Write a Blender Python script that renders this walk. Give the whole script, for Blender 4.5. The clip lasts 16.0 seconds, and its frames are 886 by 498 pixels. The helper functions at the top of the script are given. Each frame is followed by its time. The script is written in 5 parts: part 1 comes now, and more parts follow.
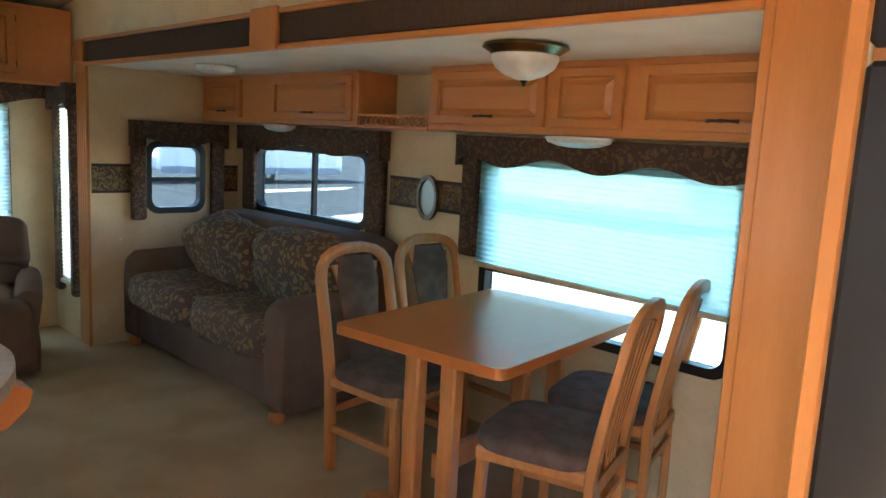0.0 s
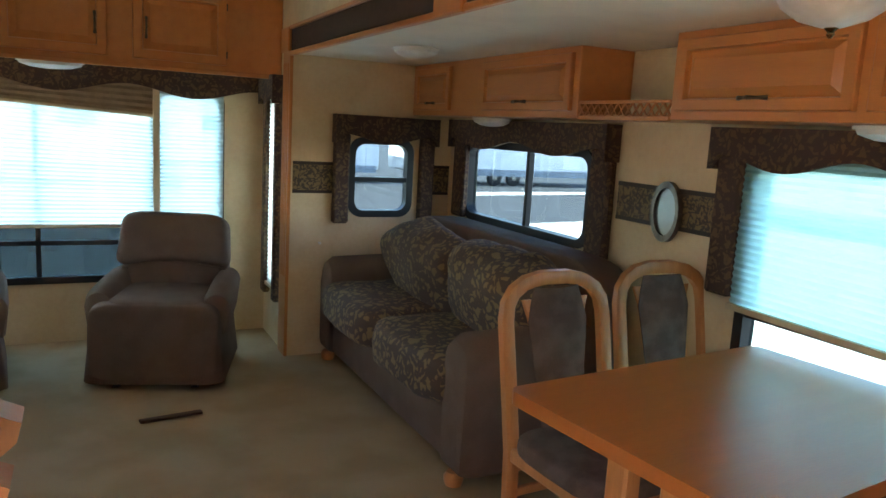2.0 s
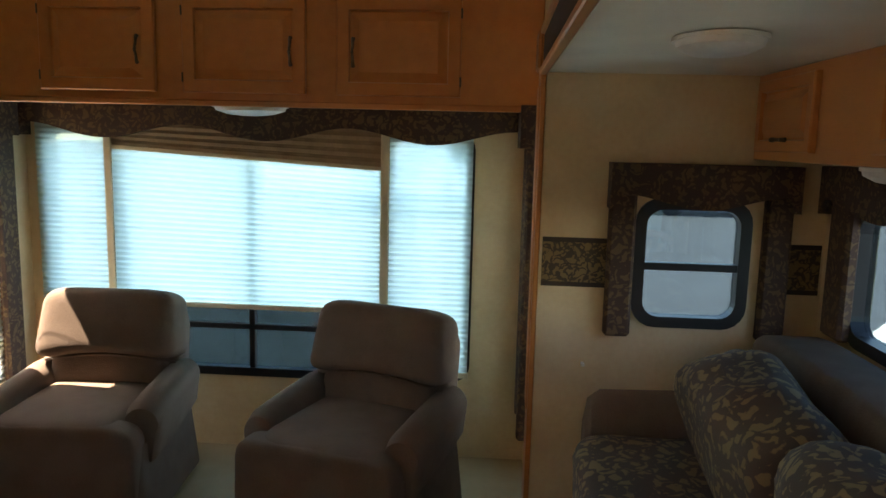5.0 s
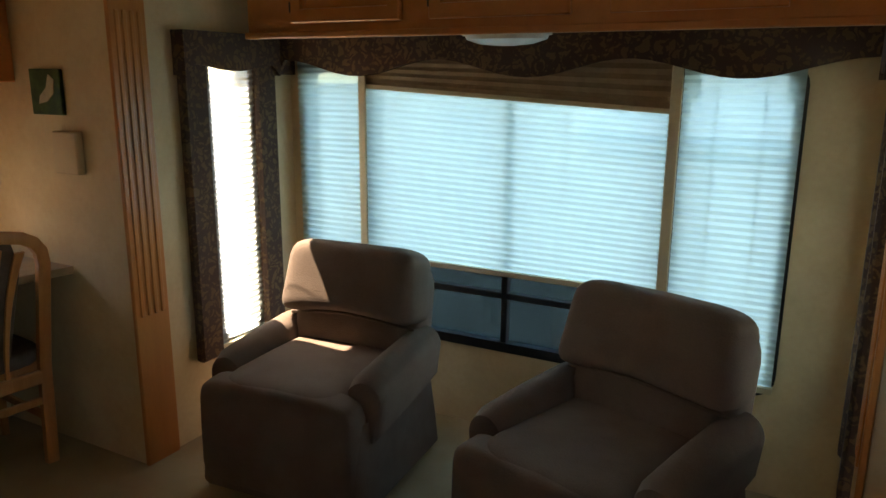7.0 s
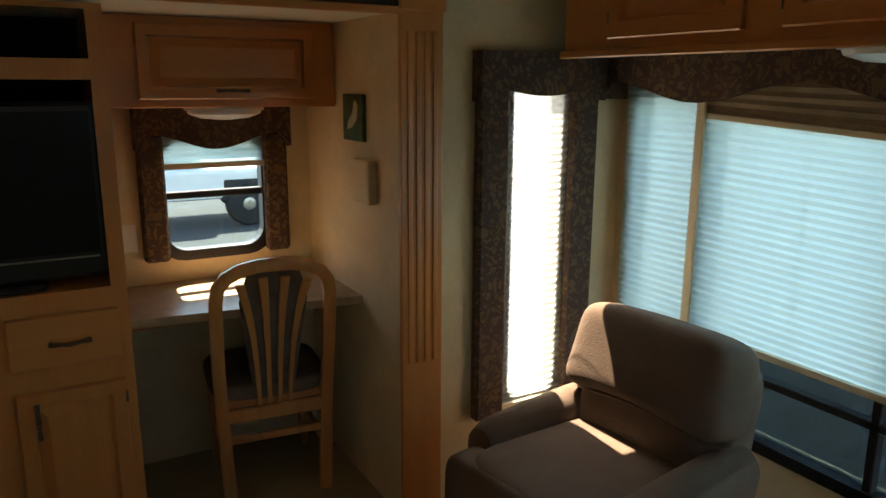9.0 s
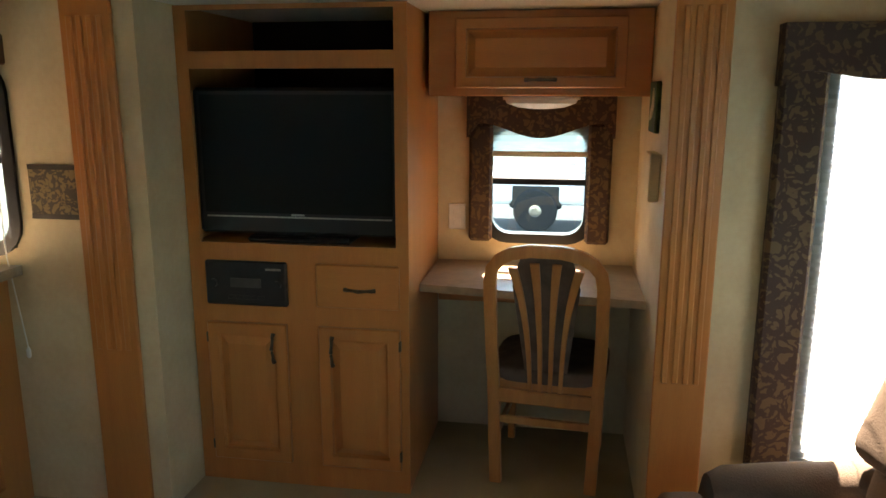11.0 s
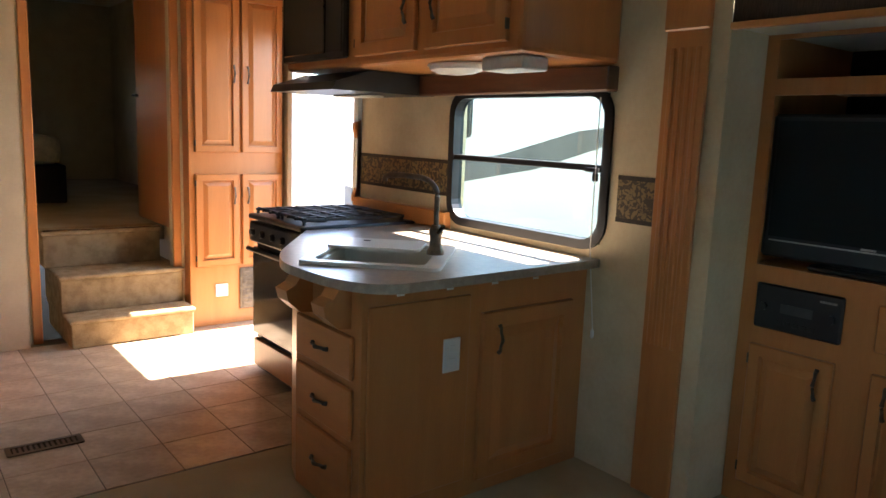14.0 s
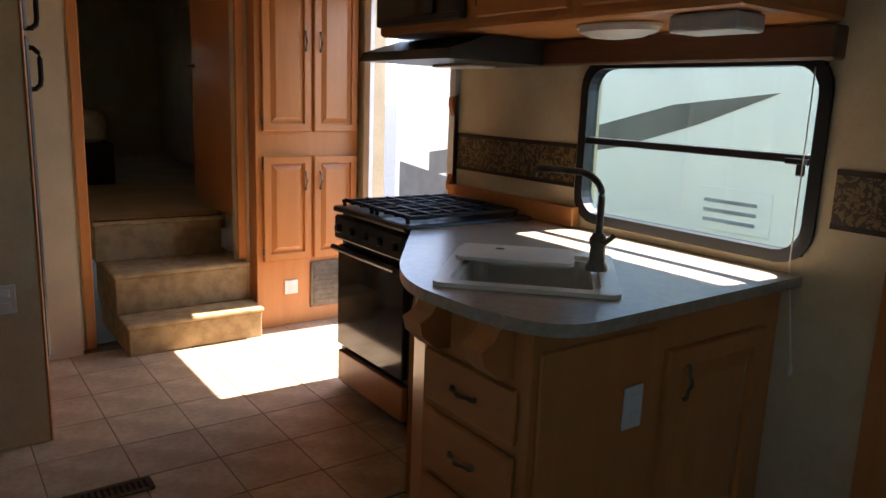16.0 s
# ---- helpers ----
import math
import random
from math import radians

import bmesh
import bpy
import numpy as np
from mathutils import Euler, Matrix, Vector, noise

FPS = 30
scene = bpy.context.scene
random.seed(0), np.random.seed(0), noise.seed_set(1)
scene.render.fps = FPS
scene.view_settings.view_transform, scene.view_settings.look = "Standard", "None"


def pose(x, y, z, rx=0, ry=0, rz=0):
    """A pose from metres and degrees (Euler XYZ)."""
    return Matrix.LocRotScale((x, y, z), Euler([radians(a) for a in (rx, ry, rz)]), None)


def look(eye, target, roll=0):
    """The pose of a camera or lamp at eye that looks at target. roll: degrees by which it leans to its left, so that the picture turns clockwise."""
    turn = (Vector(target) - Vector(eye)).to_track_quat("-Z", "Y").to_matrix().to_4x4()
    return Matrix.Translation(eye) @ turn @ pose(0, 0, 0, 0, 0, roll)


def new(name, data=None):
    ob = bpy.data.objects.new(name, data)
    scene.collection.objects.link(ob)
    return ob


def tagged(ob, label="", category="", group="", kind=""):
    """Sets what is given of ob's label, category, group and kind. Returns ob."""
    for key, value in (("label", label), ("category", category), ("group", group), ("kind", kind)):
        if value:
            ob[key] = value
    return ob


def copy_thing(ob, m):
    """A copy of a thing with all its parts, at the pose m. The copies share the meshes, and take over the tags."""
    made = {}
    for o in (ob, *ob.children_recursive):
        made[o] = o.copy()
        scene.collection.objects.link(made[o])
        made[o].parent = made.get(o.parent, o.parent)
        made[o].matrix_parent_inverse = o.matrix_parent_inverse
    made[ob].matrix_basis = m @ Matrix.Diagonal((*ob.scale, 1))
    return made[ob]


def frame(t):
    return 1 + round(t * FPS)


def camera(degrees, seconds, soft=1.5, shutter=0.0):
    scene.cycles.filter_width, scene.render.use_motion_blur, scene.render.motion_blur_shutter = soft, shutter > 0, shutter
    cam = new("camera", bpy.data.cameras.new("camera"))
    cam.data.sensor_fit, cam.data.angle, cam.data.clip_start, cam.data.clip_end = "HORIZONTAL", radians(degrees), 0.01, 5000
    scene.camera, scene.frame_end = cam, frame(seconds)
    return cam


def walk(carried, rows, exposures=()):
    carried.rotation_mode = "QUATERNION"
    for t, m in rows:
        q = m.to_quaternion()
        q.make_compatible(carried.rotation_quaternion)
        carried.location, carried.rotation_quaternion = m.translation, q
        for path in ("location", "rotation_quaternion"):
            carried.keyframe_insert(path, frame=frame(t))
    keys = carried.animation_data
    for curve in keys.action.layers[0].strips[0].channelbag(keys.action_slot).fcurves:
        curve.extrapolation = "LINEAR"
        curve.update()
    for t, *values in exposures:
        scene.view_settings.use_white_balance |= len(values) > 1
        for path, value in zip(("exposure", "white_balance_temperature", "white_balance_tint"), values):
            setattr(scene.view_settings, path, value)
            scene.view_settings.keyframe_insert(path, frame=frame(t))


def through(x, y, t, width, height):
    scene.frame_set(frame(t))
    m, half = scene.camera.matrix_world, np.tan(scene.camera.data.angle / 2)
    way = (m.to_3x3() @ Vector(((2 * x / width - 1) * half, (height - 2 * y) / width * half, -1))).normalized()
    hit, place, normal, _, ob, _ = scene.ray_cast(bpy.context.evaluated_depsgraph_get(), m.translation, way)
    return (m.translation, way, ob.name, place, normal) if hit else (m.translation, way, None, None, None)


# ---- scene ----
cam = camera(62.3, 16.0)
PATH = [
    (0, (0.704, 0.597, 1.465), (2.124, 1.975, 1.172), 3.1),
    (0.5, (0.832, 0.744, 1.451), (2.262, 2.125, 1.23), 2.9),
    (1, (1.006, 0.847, 1.448), (2.263, 2.37, 1.131), 2.5),
    (1.5, (1.258, 0.981, 1.442), (2.297, 2.667, 1.166), 3.4),
    (2, (1.351, 1.176, 1.43), (2.236, 2.941, 1.11), 3.3),
    (2.5, (1.362, 1.451, 1.46), (2.258, 3.219, 1.19), 1.4),
    (3, (1.466, 1.693, 1.437), (2.232, 3.511, 1.111), 1.6),
    (3.2, (1.561, 1.806, 1.439), (2.24, 3.662, 1.132), 1.9),
    (4.3, (1.98, 2.33, 1.50), (2.22, 4.3, 1.21), 1.8),
    (5.3, (2.381, 2.786, 1.559), (2.067, 4.74, 1.266), 1.6),
    (5.5, (2.394, 2.832, 1.559), (1.97, 4.76, 1.236), 1.8),
    (6, (2.365, 2.971, 1.535), (1.775, 4.848, 1.177), 1.6),
    (6.5, (2.312, 3.191, 1.539), (1.666, 5.053, 1.202), 0.2),
    (7, (2.312, 3.367, 1.53), (1.389, 5.082, 1.073), 0.4),
    (7.5, (2.297, 3.484, 1.611), (1.051, 4.975, 1.138), 3.2),
    (8, (2.282, 3.616, 1.623), (0.808, 4.874, 1.128), 1.8),
    (8.5, (2.197, 3.811, 1.607), (0.651, 4.995, 1.15), 2.4),
    (9, (2.192, 4.062, 1.59), (0.503, 5.039, 1.149), 0.3),
    (9.5, (2.22, 4.354, 1.585), (0.349, 4.904, 1.143), 2.3),
    (9.7, (2.247, 4.444, 1.593), (0.336, 4.812, 1.132), 1.7),
    (11.8, (2.294, 5.0, 1.433), (0.432, 4.359, 1.082), 0.3),
    (12, (2.307, 5.022, 1.422), (0.485, 4.273, 1.079), 0.1),
    (12.5, (2.311, 5.024, 1.414), (0.605, 4.035, 1.085), -0.3),
    (13, (2.334, 5.032, 1.41), (0.783, 3.812, 1.086), 0.3),
    (13.5, (2.37, 5.007, 1.413), (0.993, 3.593, 1.093), 1.1),
    (14, (2.405, 4.956, 1.417), (1.187, 3.401, 1.101), 2.2),
    (14.5, (2.401, 4.811, 1.454), (1.273, 3.181, 1.186), 3.1),
    (15, (2.439, 4.607, 1.491), (1.286, 2.973, 1.438), 3.1),
    (15.5, (2.457, 4.459, 1.481), (1.26, 2.859, 1.38), 4.7),
    (16, (2.348, 4.184, 1.438), (1.201, 2.594, 1.039), 2.1),
]
EXPOSURE = [(0, 4.4, 7200), (1, 4.1, 7000), (2, 4.4, 7400), (3.2, 4.6, 7400), (5.3, 3.75, 8200), (6.6, 3.6, 8400), (7.4, 3.25, 8500), (9.7, 3.15, 8800), (11.8, 4.55, 7800), (12.6, 4.55, 7500), (13.5, 4.2, 6700), (14.5, 3.2, 6600), (16, 2.6, 6600)]
walk(cam, [(t, look(eye, target, roll)) for t, eye, target, roll in PATH], [(t, e, k, 17) for t, e, k in EXPOSURE])

# ---- place ----
# world and sun
SUN = Vector((1.32, -0.06, -2.02)).normalized()
world = bpy.data.worlds.new("sky")
scene.world = world
world.use_nodes = True
wn = world.node_tree
sky = wn.nodes.new("ShaderNodeTexSky")
sky.sky_type = "NISHITA"
sky.sun_disc = False
sky.sun_elevation = math.asin(-SUN.z)
sky.sun_rotation = math.atan2(-SUN.x, -SUN.y)
wn.links.new(sky.outputs["Color"], wn.nodes["Background"].inputs["Color"])
wn.nodes["Background"].inputs["Strength"].default_value = 0.15
sun_data = bpy.data.lights.new("sun", "SUN")
sun_data.energy, sun_data.angle, sun_data.color = 5.0, radians(0.55), (1.0, 0.95, 0.87)
sun = new("sun", sun_data)
sun.matrix_world = look((0, 0, 20), Vector((0, 0, 20)) + SUN)


# ---- materials ----
def mat(name, base, rough=0.6, metal=0.0, var=0.12, scale=8.0, stretch=(1, 1, 1), bump=0.1, bscale=60.0, second=None, mix=(0.4, 0.6), spec=0.5, rand=0.0):
    """Two scales of colour noise and a bump over a base colour; second: another colour mixed in by the coarse noise."""
    m = bpy.data.materials.new(name)
    m.use_nodes = True
    nt = m.node_tree
    N, L = nt.nodes, nt.links
    bs = N["Principled BSDF"]
    tc = N.new("ShaderNodeTexCoord")
    mp = N.new("ShaderNodeMapping")
    mp.inputs["Scale"].default_value = stretch
    L.new(tc.outputs["Object"], mp.inputs["Vector"])
    n1 = N.new("ShaderNodeTexNoise")
    n1.inputs["Scale"].default_value, n1.inputs["Detail"].default_value = scale, 6
    L.new(mp.outputs["Vector"], n1.inputs["Vector"])
    ramp = N.new("ShaderNodeValToRGB")
    c2 = second or tuple(c * (1 - var * 2) for c in base)
    ramp.color_ramp.elements[0].position, ramp.color_ramp.elements[1].position = mix
    ramp.color_ramp.elements[0].color, ramp.color_ramp.elements[1].color = (*c2, 1), (*base, 1)
    L.new(n1.outputs["Fac"], ramp.inputs["Fac"])
    n2 = N.new("ShaderNodeTexNoise")
    n2.inputs["Scale"].default_value, n2.inputs["Detail"].default_value = bscale, 4
    L.new(mp.outputs["Vector"], n2.inputs["Vector"])
    mx = N.new("ShaderNodeMix")
    mx.data_type, mx.blend_type = "RGBA", "OVERLAY"
    mx.inputs["Factor"].default_value = min(1, var * 1.5)
    L.new(ramp.outputs["Color"], mx.inputs["A"])
    L.new(n2.outputs["Fac"], mx.inputs["B"])
    out = mx.outputs["Result"]
    if rand:
        oi = N.new("ShaderNodeObjectInfo")
        mr = N.new("ShaderNodeMapRange")
        mr.inputs["To Min"].default_value, mr.inputs["To Max"].default_value = 1 - rand, 1 + rand
        L.new(oi.outputs["Random"], mr.inputs["Value"])
        hs = N.new("ShaderNodeHueSaturation")
        L.new(mr.outputs["Result"], hs.inputs["Value"])
        L.new(out, hs.inputs["Color"])
        out = hs.outputs["Color"]
    L.new(out, bs.inputs["Base Color"])
    bs.inputs["Roughness"].default_value, bs.inputs["Metallic"].default_value = rough, metal
    bs.inputs["Specular IOR Level"].default_value = spec
    if bump:
        bp = N.new("ShaderNodeBump")
        bp.inputs["Strength"].default_value, bp.inputs["Distance"].default_value = bump, 0.004
        L.new(n2.outputs["Fac"], bp.inputs["Height"])
        L.new(bp.outputs["Normal"], bs.inputs["Normal"])
    return m


def sheer(name, colour, through=0.12):
    """Pleated shade cloth: lets light through diffusely, and a little straight."""
    m = bpy.data.materials.new(name)
    m.use_nodes = True
    N, L = m.node_tree.nodes, m.node_tree.links
    N.remove(N["Principled BSDF"])
    a, b, c = N.new("ShaderNodeBsdfTranslucent"), N.new("ShaderNodeBsdfDiffuse"), N.new("ShaderNodeBsdfTransparent")
    tc, ns, cr = N.new("ShaderNodeTexCoord"), N.new("ShaderNodeTexNoise"), N.new("ShaderNodeValToRGB")
    ns.inputs["Scale"].default_value = 9
    cr.color_ramp.elements[0].color = (*[v * 0.9 for v in colour], 1)
    cr.color_ramp.elements[1].color = (*colour, 1)
    L.new(tc.outputs["Object"], ns.inputs["Vector"])
    L.new(ns.outputs["Fac"], cr.inputs["Fac"])
    L.new(cr.outputs["Color"], a.inputs["Color"])
    L.new(cr.outputs["Color"], b.inputs["Color"])
    m1, m2 = N.new("ShaderNodeMixShader"), N.new("ShaderNodeMixShader")
    m1.inputs["Fac"].default_value, m2.inputs["Fac"].default_value = 0.18, through
    L.new(a.outputs[0], m1.inputs[1])
    L.new(b.outputs[0], m1.inputs[2])
    L.new(m1.outputs[0], m2.inputs[1])
    L.new(c.outputs[0], m2.inputs[2])
    L.new(m2.outputs[0], N["Material Output"].inputs["Surface"])
    return m


def glass(name, tint=(0.95, 0.98, 0.98), mirror=0.05):
    m = bpy.data.materials.new(name)
    m.use_nodes = True
    N, L = m.node_tree.nodes, m.node_tree.links
    N.remove(N["Principled BSDF"])
    a, b, x = N.new("ShaderNodeBsdfTransparent"), N.new("ShaderNodeBsdfGlossy"), N.new("ShaderNodeMixShader")
    a.inputs["Color"].default_value = (*tint, 1)
    b.inputs["Roughness"].default_value = 0.02
    x.inputs["Fac"].default_value = mirror
    L.new(a.outputs[0], x.inputs[1])
    L.new(b.outputs[0], x.inputs[2])
    L.new(x.outputs[0], N["Material Output"].inputs["Surface"])
    return m


def scroll_mat(name, ground, figure, scale=18.0, rough=0.9, cover=0.52):
    """Woven scrollwork: leaf-like figures of one colour on a ground of another."""
    m = bpy.data.materials.new(name)
    m.use_nodes = True
    N, L = m.node_tree.nodes, m.node_tree.links
    bs = N["Principled BSDF"]
    tc, n0, vo, n1 = N.new("ShaderNodeTexCoord"), N.new("ShaderNodeTexNoise"), N.new("ShaderNodeTexVoronoi"), N.new("ShaderNodeTexNoise")
    n0.inputs["Scale"].default_value = scale * 0.6
    ad = N.new("ShaderNodeMix")
    ad.data_type, ad.blend_type = "RGBA", "ADD"
    ad.inputs["Factor"].default_value = 0.12
    L.new(tc.outputs["Object"], ad.inputs["A"])
    L.new(tc.outputs["Object"], n0.inputs["Vector"])
    L.new(n0.outputs["Color"], ad.inputs["B"])
    vo.feature = "DISTANCE_TO_EDGE"
    vo.inputs["Scale"].default_value = scale
    L.new(ad.outputs["Result"], vo.inputs["Vector"])
    n1.inputs["Scale"].default_value, n1.inputs["Detail"].default_value = scale * 1.4, 3
    L.new(ad.outputs["Result"], n1.inputs["Vector"])
    ma = N.new("ShaderNodeMath")
    ma.operation = "MULTIPLY_ADD"
    ma.inputs[1].default_value = 1.1
    L.new(vo.outputs["Distance"], ma.inputs[0])
    L.new(n1.outputs["Fac"], ma.inputs[2])
    cr = N.new("ShaderNodeValToRGB")
    cr.color_ramp.elements[0].position, cr.color_ramp.elements[1].position = cover + 0.1, cover + 0.17
    cr.color_ramp.elements[0].color, cr.color_ramp.elements[1].color = (*ground, 1), (*figure, 1)
    L.new(ma.outputs[0], cr.inputs["Fac"])
    L.new(cr.outputs["Color"], bs.inputs["Base Color"])
    bs.inputs["Roughness"].default_value = rough
    bp, n2 = N.new("ShaderNodeBump"), N.new("ShaderNodeTexNoise")
    n2.inputs["Scale"].default_value = 400
    bp.inputs["Strength"].default_value, bp.inputs["Distance"].default_value = 0.3, 0.003
    L.new(tc.outputs["Object"], n2.inputs["Vector"])
    L.new(n2.outputs["Fac"], bp.inputs["Height"])
    L.new(bp.outputs["Normal"], bs.inputs["Normal"])
    return m


WOOD = mat("honey_wood", (0.57, 0.232, 0.071), 0.31, var=0.06, scale=2.2, stretch=(9, 9, 0.9), bump=0.04, bscale=26, second=(0.50, 0.19, 0.055), mix=(0.25, 0.75))
WOODH = mat("honey_wood_level", (0.57, 0.232, 0.071), 0.31, var=0.06, scale=2.2, stretch=(9, 0.9, 9), bump=0.04, bscale=26, second=(0.50, 0.19, 0.055), mix=(0.25, 0.75))
OAK = mat("table_oak", (0.48, 0.165, 0.043), 0.3, var=0.06, scale=2.2, stretch=(0.9, 9, 9), bump=0.05, bscale=28, second=(0.43, 0.14, 0.035), mix=(0.25, 0.75))
CHAIRWOOD = mat("chair_wood", (0.57, 0.255, 0.088), 0.34, var=0.10, scale=4, stretch=(7, 7, 0.8), bump=0.05, bscale=35, second=(0.50, 0.21, 0.07))
PAPER = mat("cream_wallpaper", (0.70, 0.57, 0.36), 0.7, var=0.08, scale=5, bump=0.15, bscale=45, second=(0.64, 0.51, 0.31))
PANEL = mat("beige_panel", (0.68, 0.56, 0.37), 0.8, var=0.05, scale=4, bump=0.08, bscale=60)
CEIL = mat("ceiling_board", (0.82, 0.78, 0.68), 0.85, var=0.04, scale=3, bump=0.1, bscale=120)
CARPET = mat("beige_carpet", (0.46, 0.37, 0.24), 0.95, var=0.12, scale=3, bump=0.9, bscale=260, second=(0.40, 0.315, 0.195), spec=0.1)
STEPCARPET = mat("tan_step_carpet", (0.42, 0.30, 0.165), 0.95, var=0.2, scale=14, bump=0.9, bscale=220, second=(0.32, 0.22, 0.115), spec=0.1)
TILE = mat("vinyl_tile", (0.52, 0.40, 0.28), 0.35, var=0.2, scale=7, bump=0.06, bscale=40, second=(0.40, 0.29, 0.19), rand=0.12)
GROUT = mat("tile_joint", (0.2, 0.15, 0.1), 0.8, var=0.1, scale=20)
FABRIC = mat("taupe_microfibre", (0.17, 0.122, 0.092), 0.9, var=0.10, scale=9, bump=0.35, bscale=190, second=(0.15, 0.106, 0.079), spec=0.15)
SEATFAB = mat("grey_brown_chair_cloth", (0.155, 0.115, 0.092), 0.92, var=0.15, scale=14, bump=0.4, bscale=300, spec=0.15)
TAPESTRY = scroll_mat("leaf_tapestry", (0.085, 0.062, 0.048), (0.235, 0.168, 0.085), 20, cover=0.57)
VALANCE = scroll_mat("valance_damask", (0.06, 0.034, 0.025), (0.13, 0.085, 0.045), 26, cover=0.56)
BORDER = scroll_mat("border_scrolls", (0.055, 0.038, 0.022), (0.22, 0.15, 0.06), 30, 0.6, cover=0.5)
BORDEREDGE = mat("border_edge", (0.035, 0.022, 0.013), 0.6, scale=20)
FASCIA = mat("brown_fascia_cloth", (0.09, 0.062, 0.045), 0.9, var=0.2, scale=30, stretch=(1, 20, 1), bump=0.4, bscale=200, spec=0.15)
BLACK = mat("black_plastic", (0.012, 0.012, 0.013), 0.35, var=0.1, scale=12, bump=0.02)
SCREEN = mat("dark_screen", (0.006, 0.007, 0.007), 0.38, var=0.05, scale=3, bump=0, spec=0.22)
# Near-black brown: shade painted into recesses; also the bed base and underside.
DARKIN = mat("dark_brown_and_shade", (0.03, 0.02, 0.012), 0.8, scale=6)
PEWTER = mat("pewter", (0.16, 0.13, 0.10), 0.35, 0.9, scale=30, bump=0.03)
BRASS = mat("antique_brass", (0.30, 0.22, 0.11), 0.25, 1.0, scale=20, bump=0.02)
STEEL = mat("brushed_steel", (0.45, 0.42, 0.38), 0.3, 1.0, scale=20, stretch=(1, 12, 1), bump=0.02)
WHITE = mat("white_plastic", (0.78, 0.77, 0.72), 0.45, var=0.03, scale=6, bump=0.02)
FROST = mat("frosted_glass", (0.75, 0.74, 0.70), 0.3, var=0.1, scale=9, bump=0.05, bscale=25)
SINKWHITE = mat("sink_white", (0.76, 0.72, 0.63), 0.3, var=0.03, scale=8, bump=0.01)
LAMINATE = mat("counter_laminate", (0.42, 0.35, 0.27), 0.28, var=0.08, scale=40, bump=0.02, bscale=120)
DESKTOP = mat("desk_laminate", (0.42, 0.29, 0.18), 0.3, var=0.08, scale=20, bump=0.02)
BEIGE = mat("shade_rail", (0.62, 0.52, 0.35), 0.6, var=0.05, scale=8)
NIGHT = mat("night_shade_cloth", (0.34, 0.25, 0.16), 0.9, var=0.08, scale=12)
SHADE = sheer("day_shade_cloth", (0.74, 0.93, 0.92), 0.22)
DENSE = sheer("dense_shade_cloth", (0.60, 0.92, 0.92), 0.08)
# Lit copy of the day cloth: paler and clearer to pass the sun patch.
LITSHADE = sheer("sunlit_shade_cloth", (0.85, 0.93, 0.92), 0.6)
GLASS = glass("window_glass")
BLUETINT = glass("blue_tinted_glass", (0.40, 0.53, 0.55), 0.05)
SMOKED = glass("smoked_window_glass", (0.32, 0.40, 0.43), 0.05)
TINTED = glass("dimming_pane_glass", (0.24, 0.29, 0.31), 0.05)
HALFTINT = glass("lightly_tinted_glass", (0.58, 0.70, 0.72), 0.05)
ASPHALT = mat("asphalt", (0.038, 0.042, 0.048), 0.9, var=0.2, scale=1.2, bump=0.5, bscale=80, second=(0.032, 0.034, 0.039))
CONCRETE = mat("pale_concrete", (0.5, 0.48, 0.44), 0.85, var=0.08, scale=2, bump=0.2, bscale=60)
GELCOAT = mat("white_gelcoat", (0.78, 0.79, 0.80), 0.3, var=0.03, scale=1.5, bump=0.01)
GREYBAND = mat("grey_swoosh", (0.12, 0.12, 0.125), 0.4, scale=3)
BLUEGREY = mat("blue_grey_trim", (0.25, 0.30, 0.36), 0.4, scale=3)
RUBBER = mat("rubber", (0.02, 0.02, 0.02), 0.85, scale=20)
GREEN = mat("green_paint", (0.06, 0.11, 0.025), 0.6, var=0.2, scale=20)
CREAMPAINT = mat("cream_paint", (0.62, 0.55, 0.36), 0.6, scale=12)
SILVER = mat("mirror_silver", (0.28, 0.27, 0.25), 0.3, 1.0, var=0.03, scale=5, bump=0)
STOVEGLASS = mat("oven_glass", (0.015, 0.014, 0.013), 0.08, var=0.05, scale=4, bump=0)

# ---- helpers for building ----
AXES = {"x": (1, 0), "y": (0, 1)}


def part(name, bm, material, parent=None, label="", smooth=False):
    bmesh.ops.recalc_face_normals(bm, faces=bm.faces)
    me = bpy.data.meshes.new(name)
    bm.to_mesh(me)
    bm.free()
    if smooth:
        me.polygons.foreach_set("use_smooth", [True] * len(me.polygons))
        me.set_sharp_from_angle(angle=radians(38))
    me.materials.append(material)
    ob = new(name, me)
    if parent is not None:
        ob.parent = parent
        if parent.type == "EMPTY" and parent.get("placed"):
            ob.matrix_parent_inverse = Matrix.Translation(-parent.location)
    if label:
        ob["label"] = label
    return ob


def thing(name, base, label, category, group="", placed=True):
    """An Empty at its base; placed: its parts are given in the world's own numbers."""
    e = new(name)
    e.location = base
    e.empty_display_size = 0.1
    if placed:
        e["placed"] = 1
    return tagged(e, label, category, group)


def joined(*bms):
    out = bmesh.new()
    for b in bms:
        me = bpy.data.meshes.new("tmp")
        b.to_mesh(me)
        b.free()
        out.from_mesh(me)
        bpy.data.meshes.remove(me)
    return out


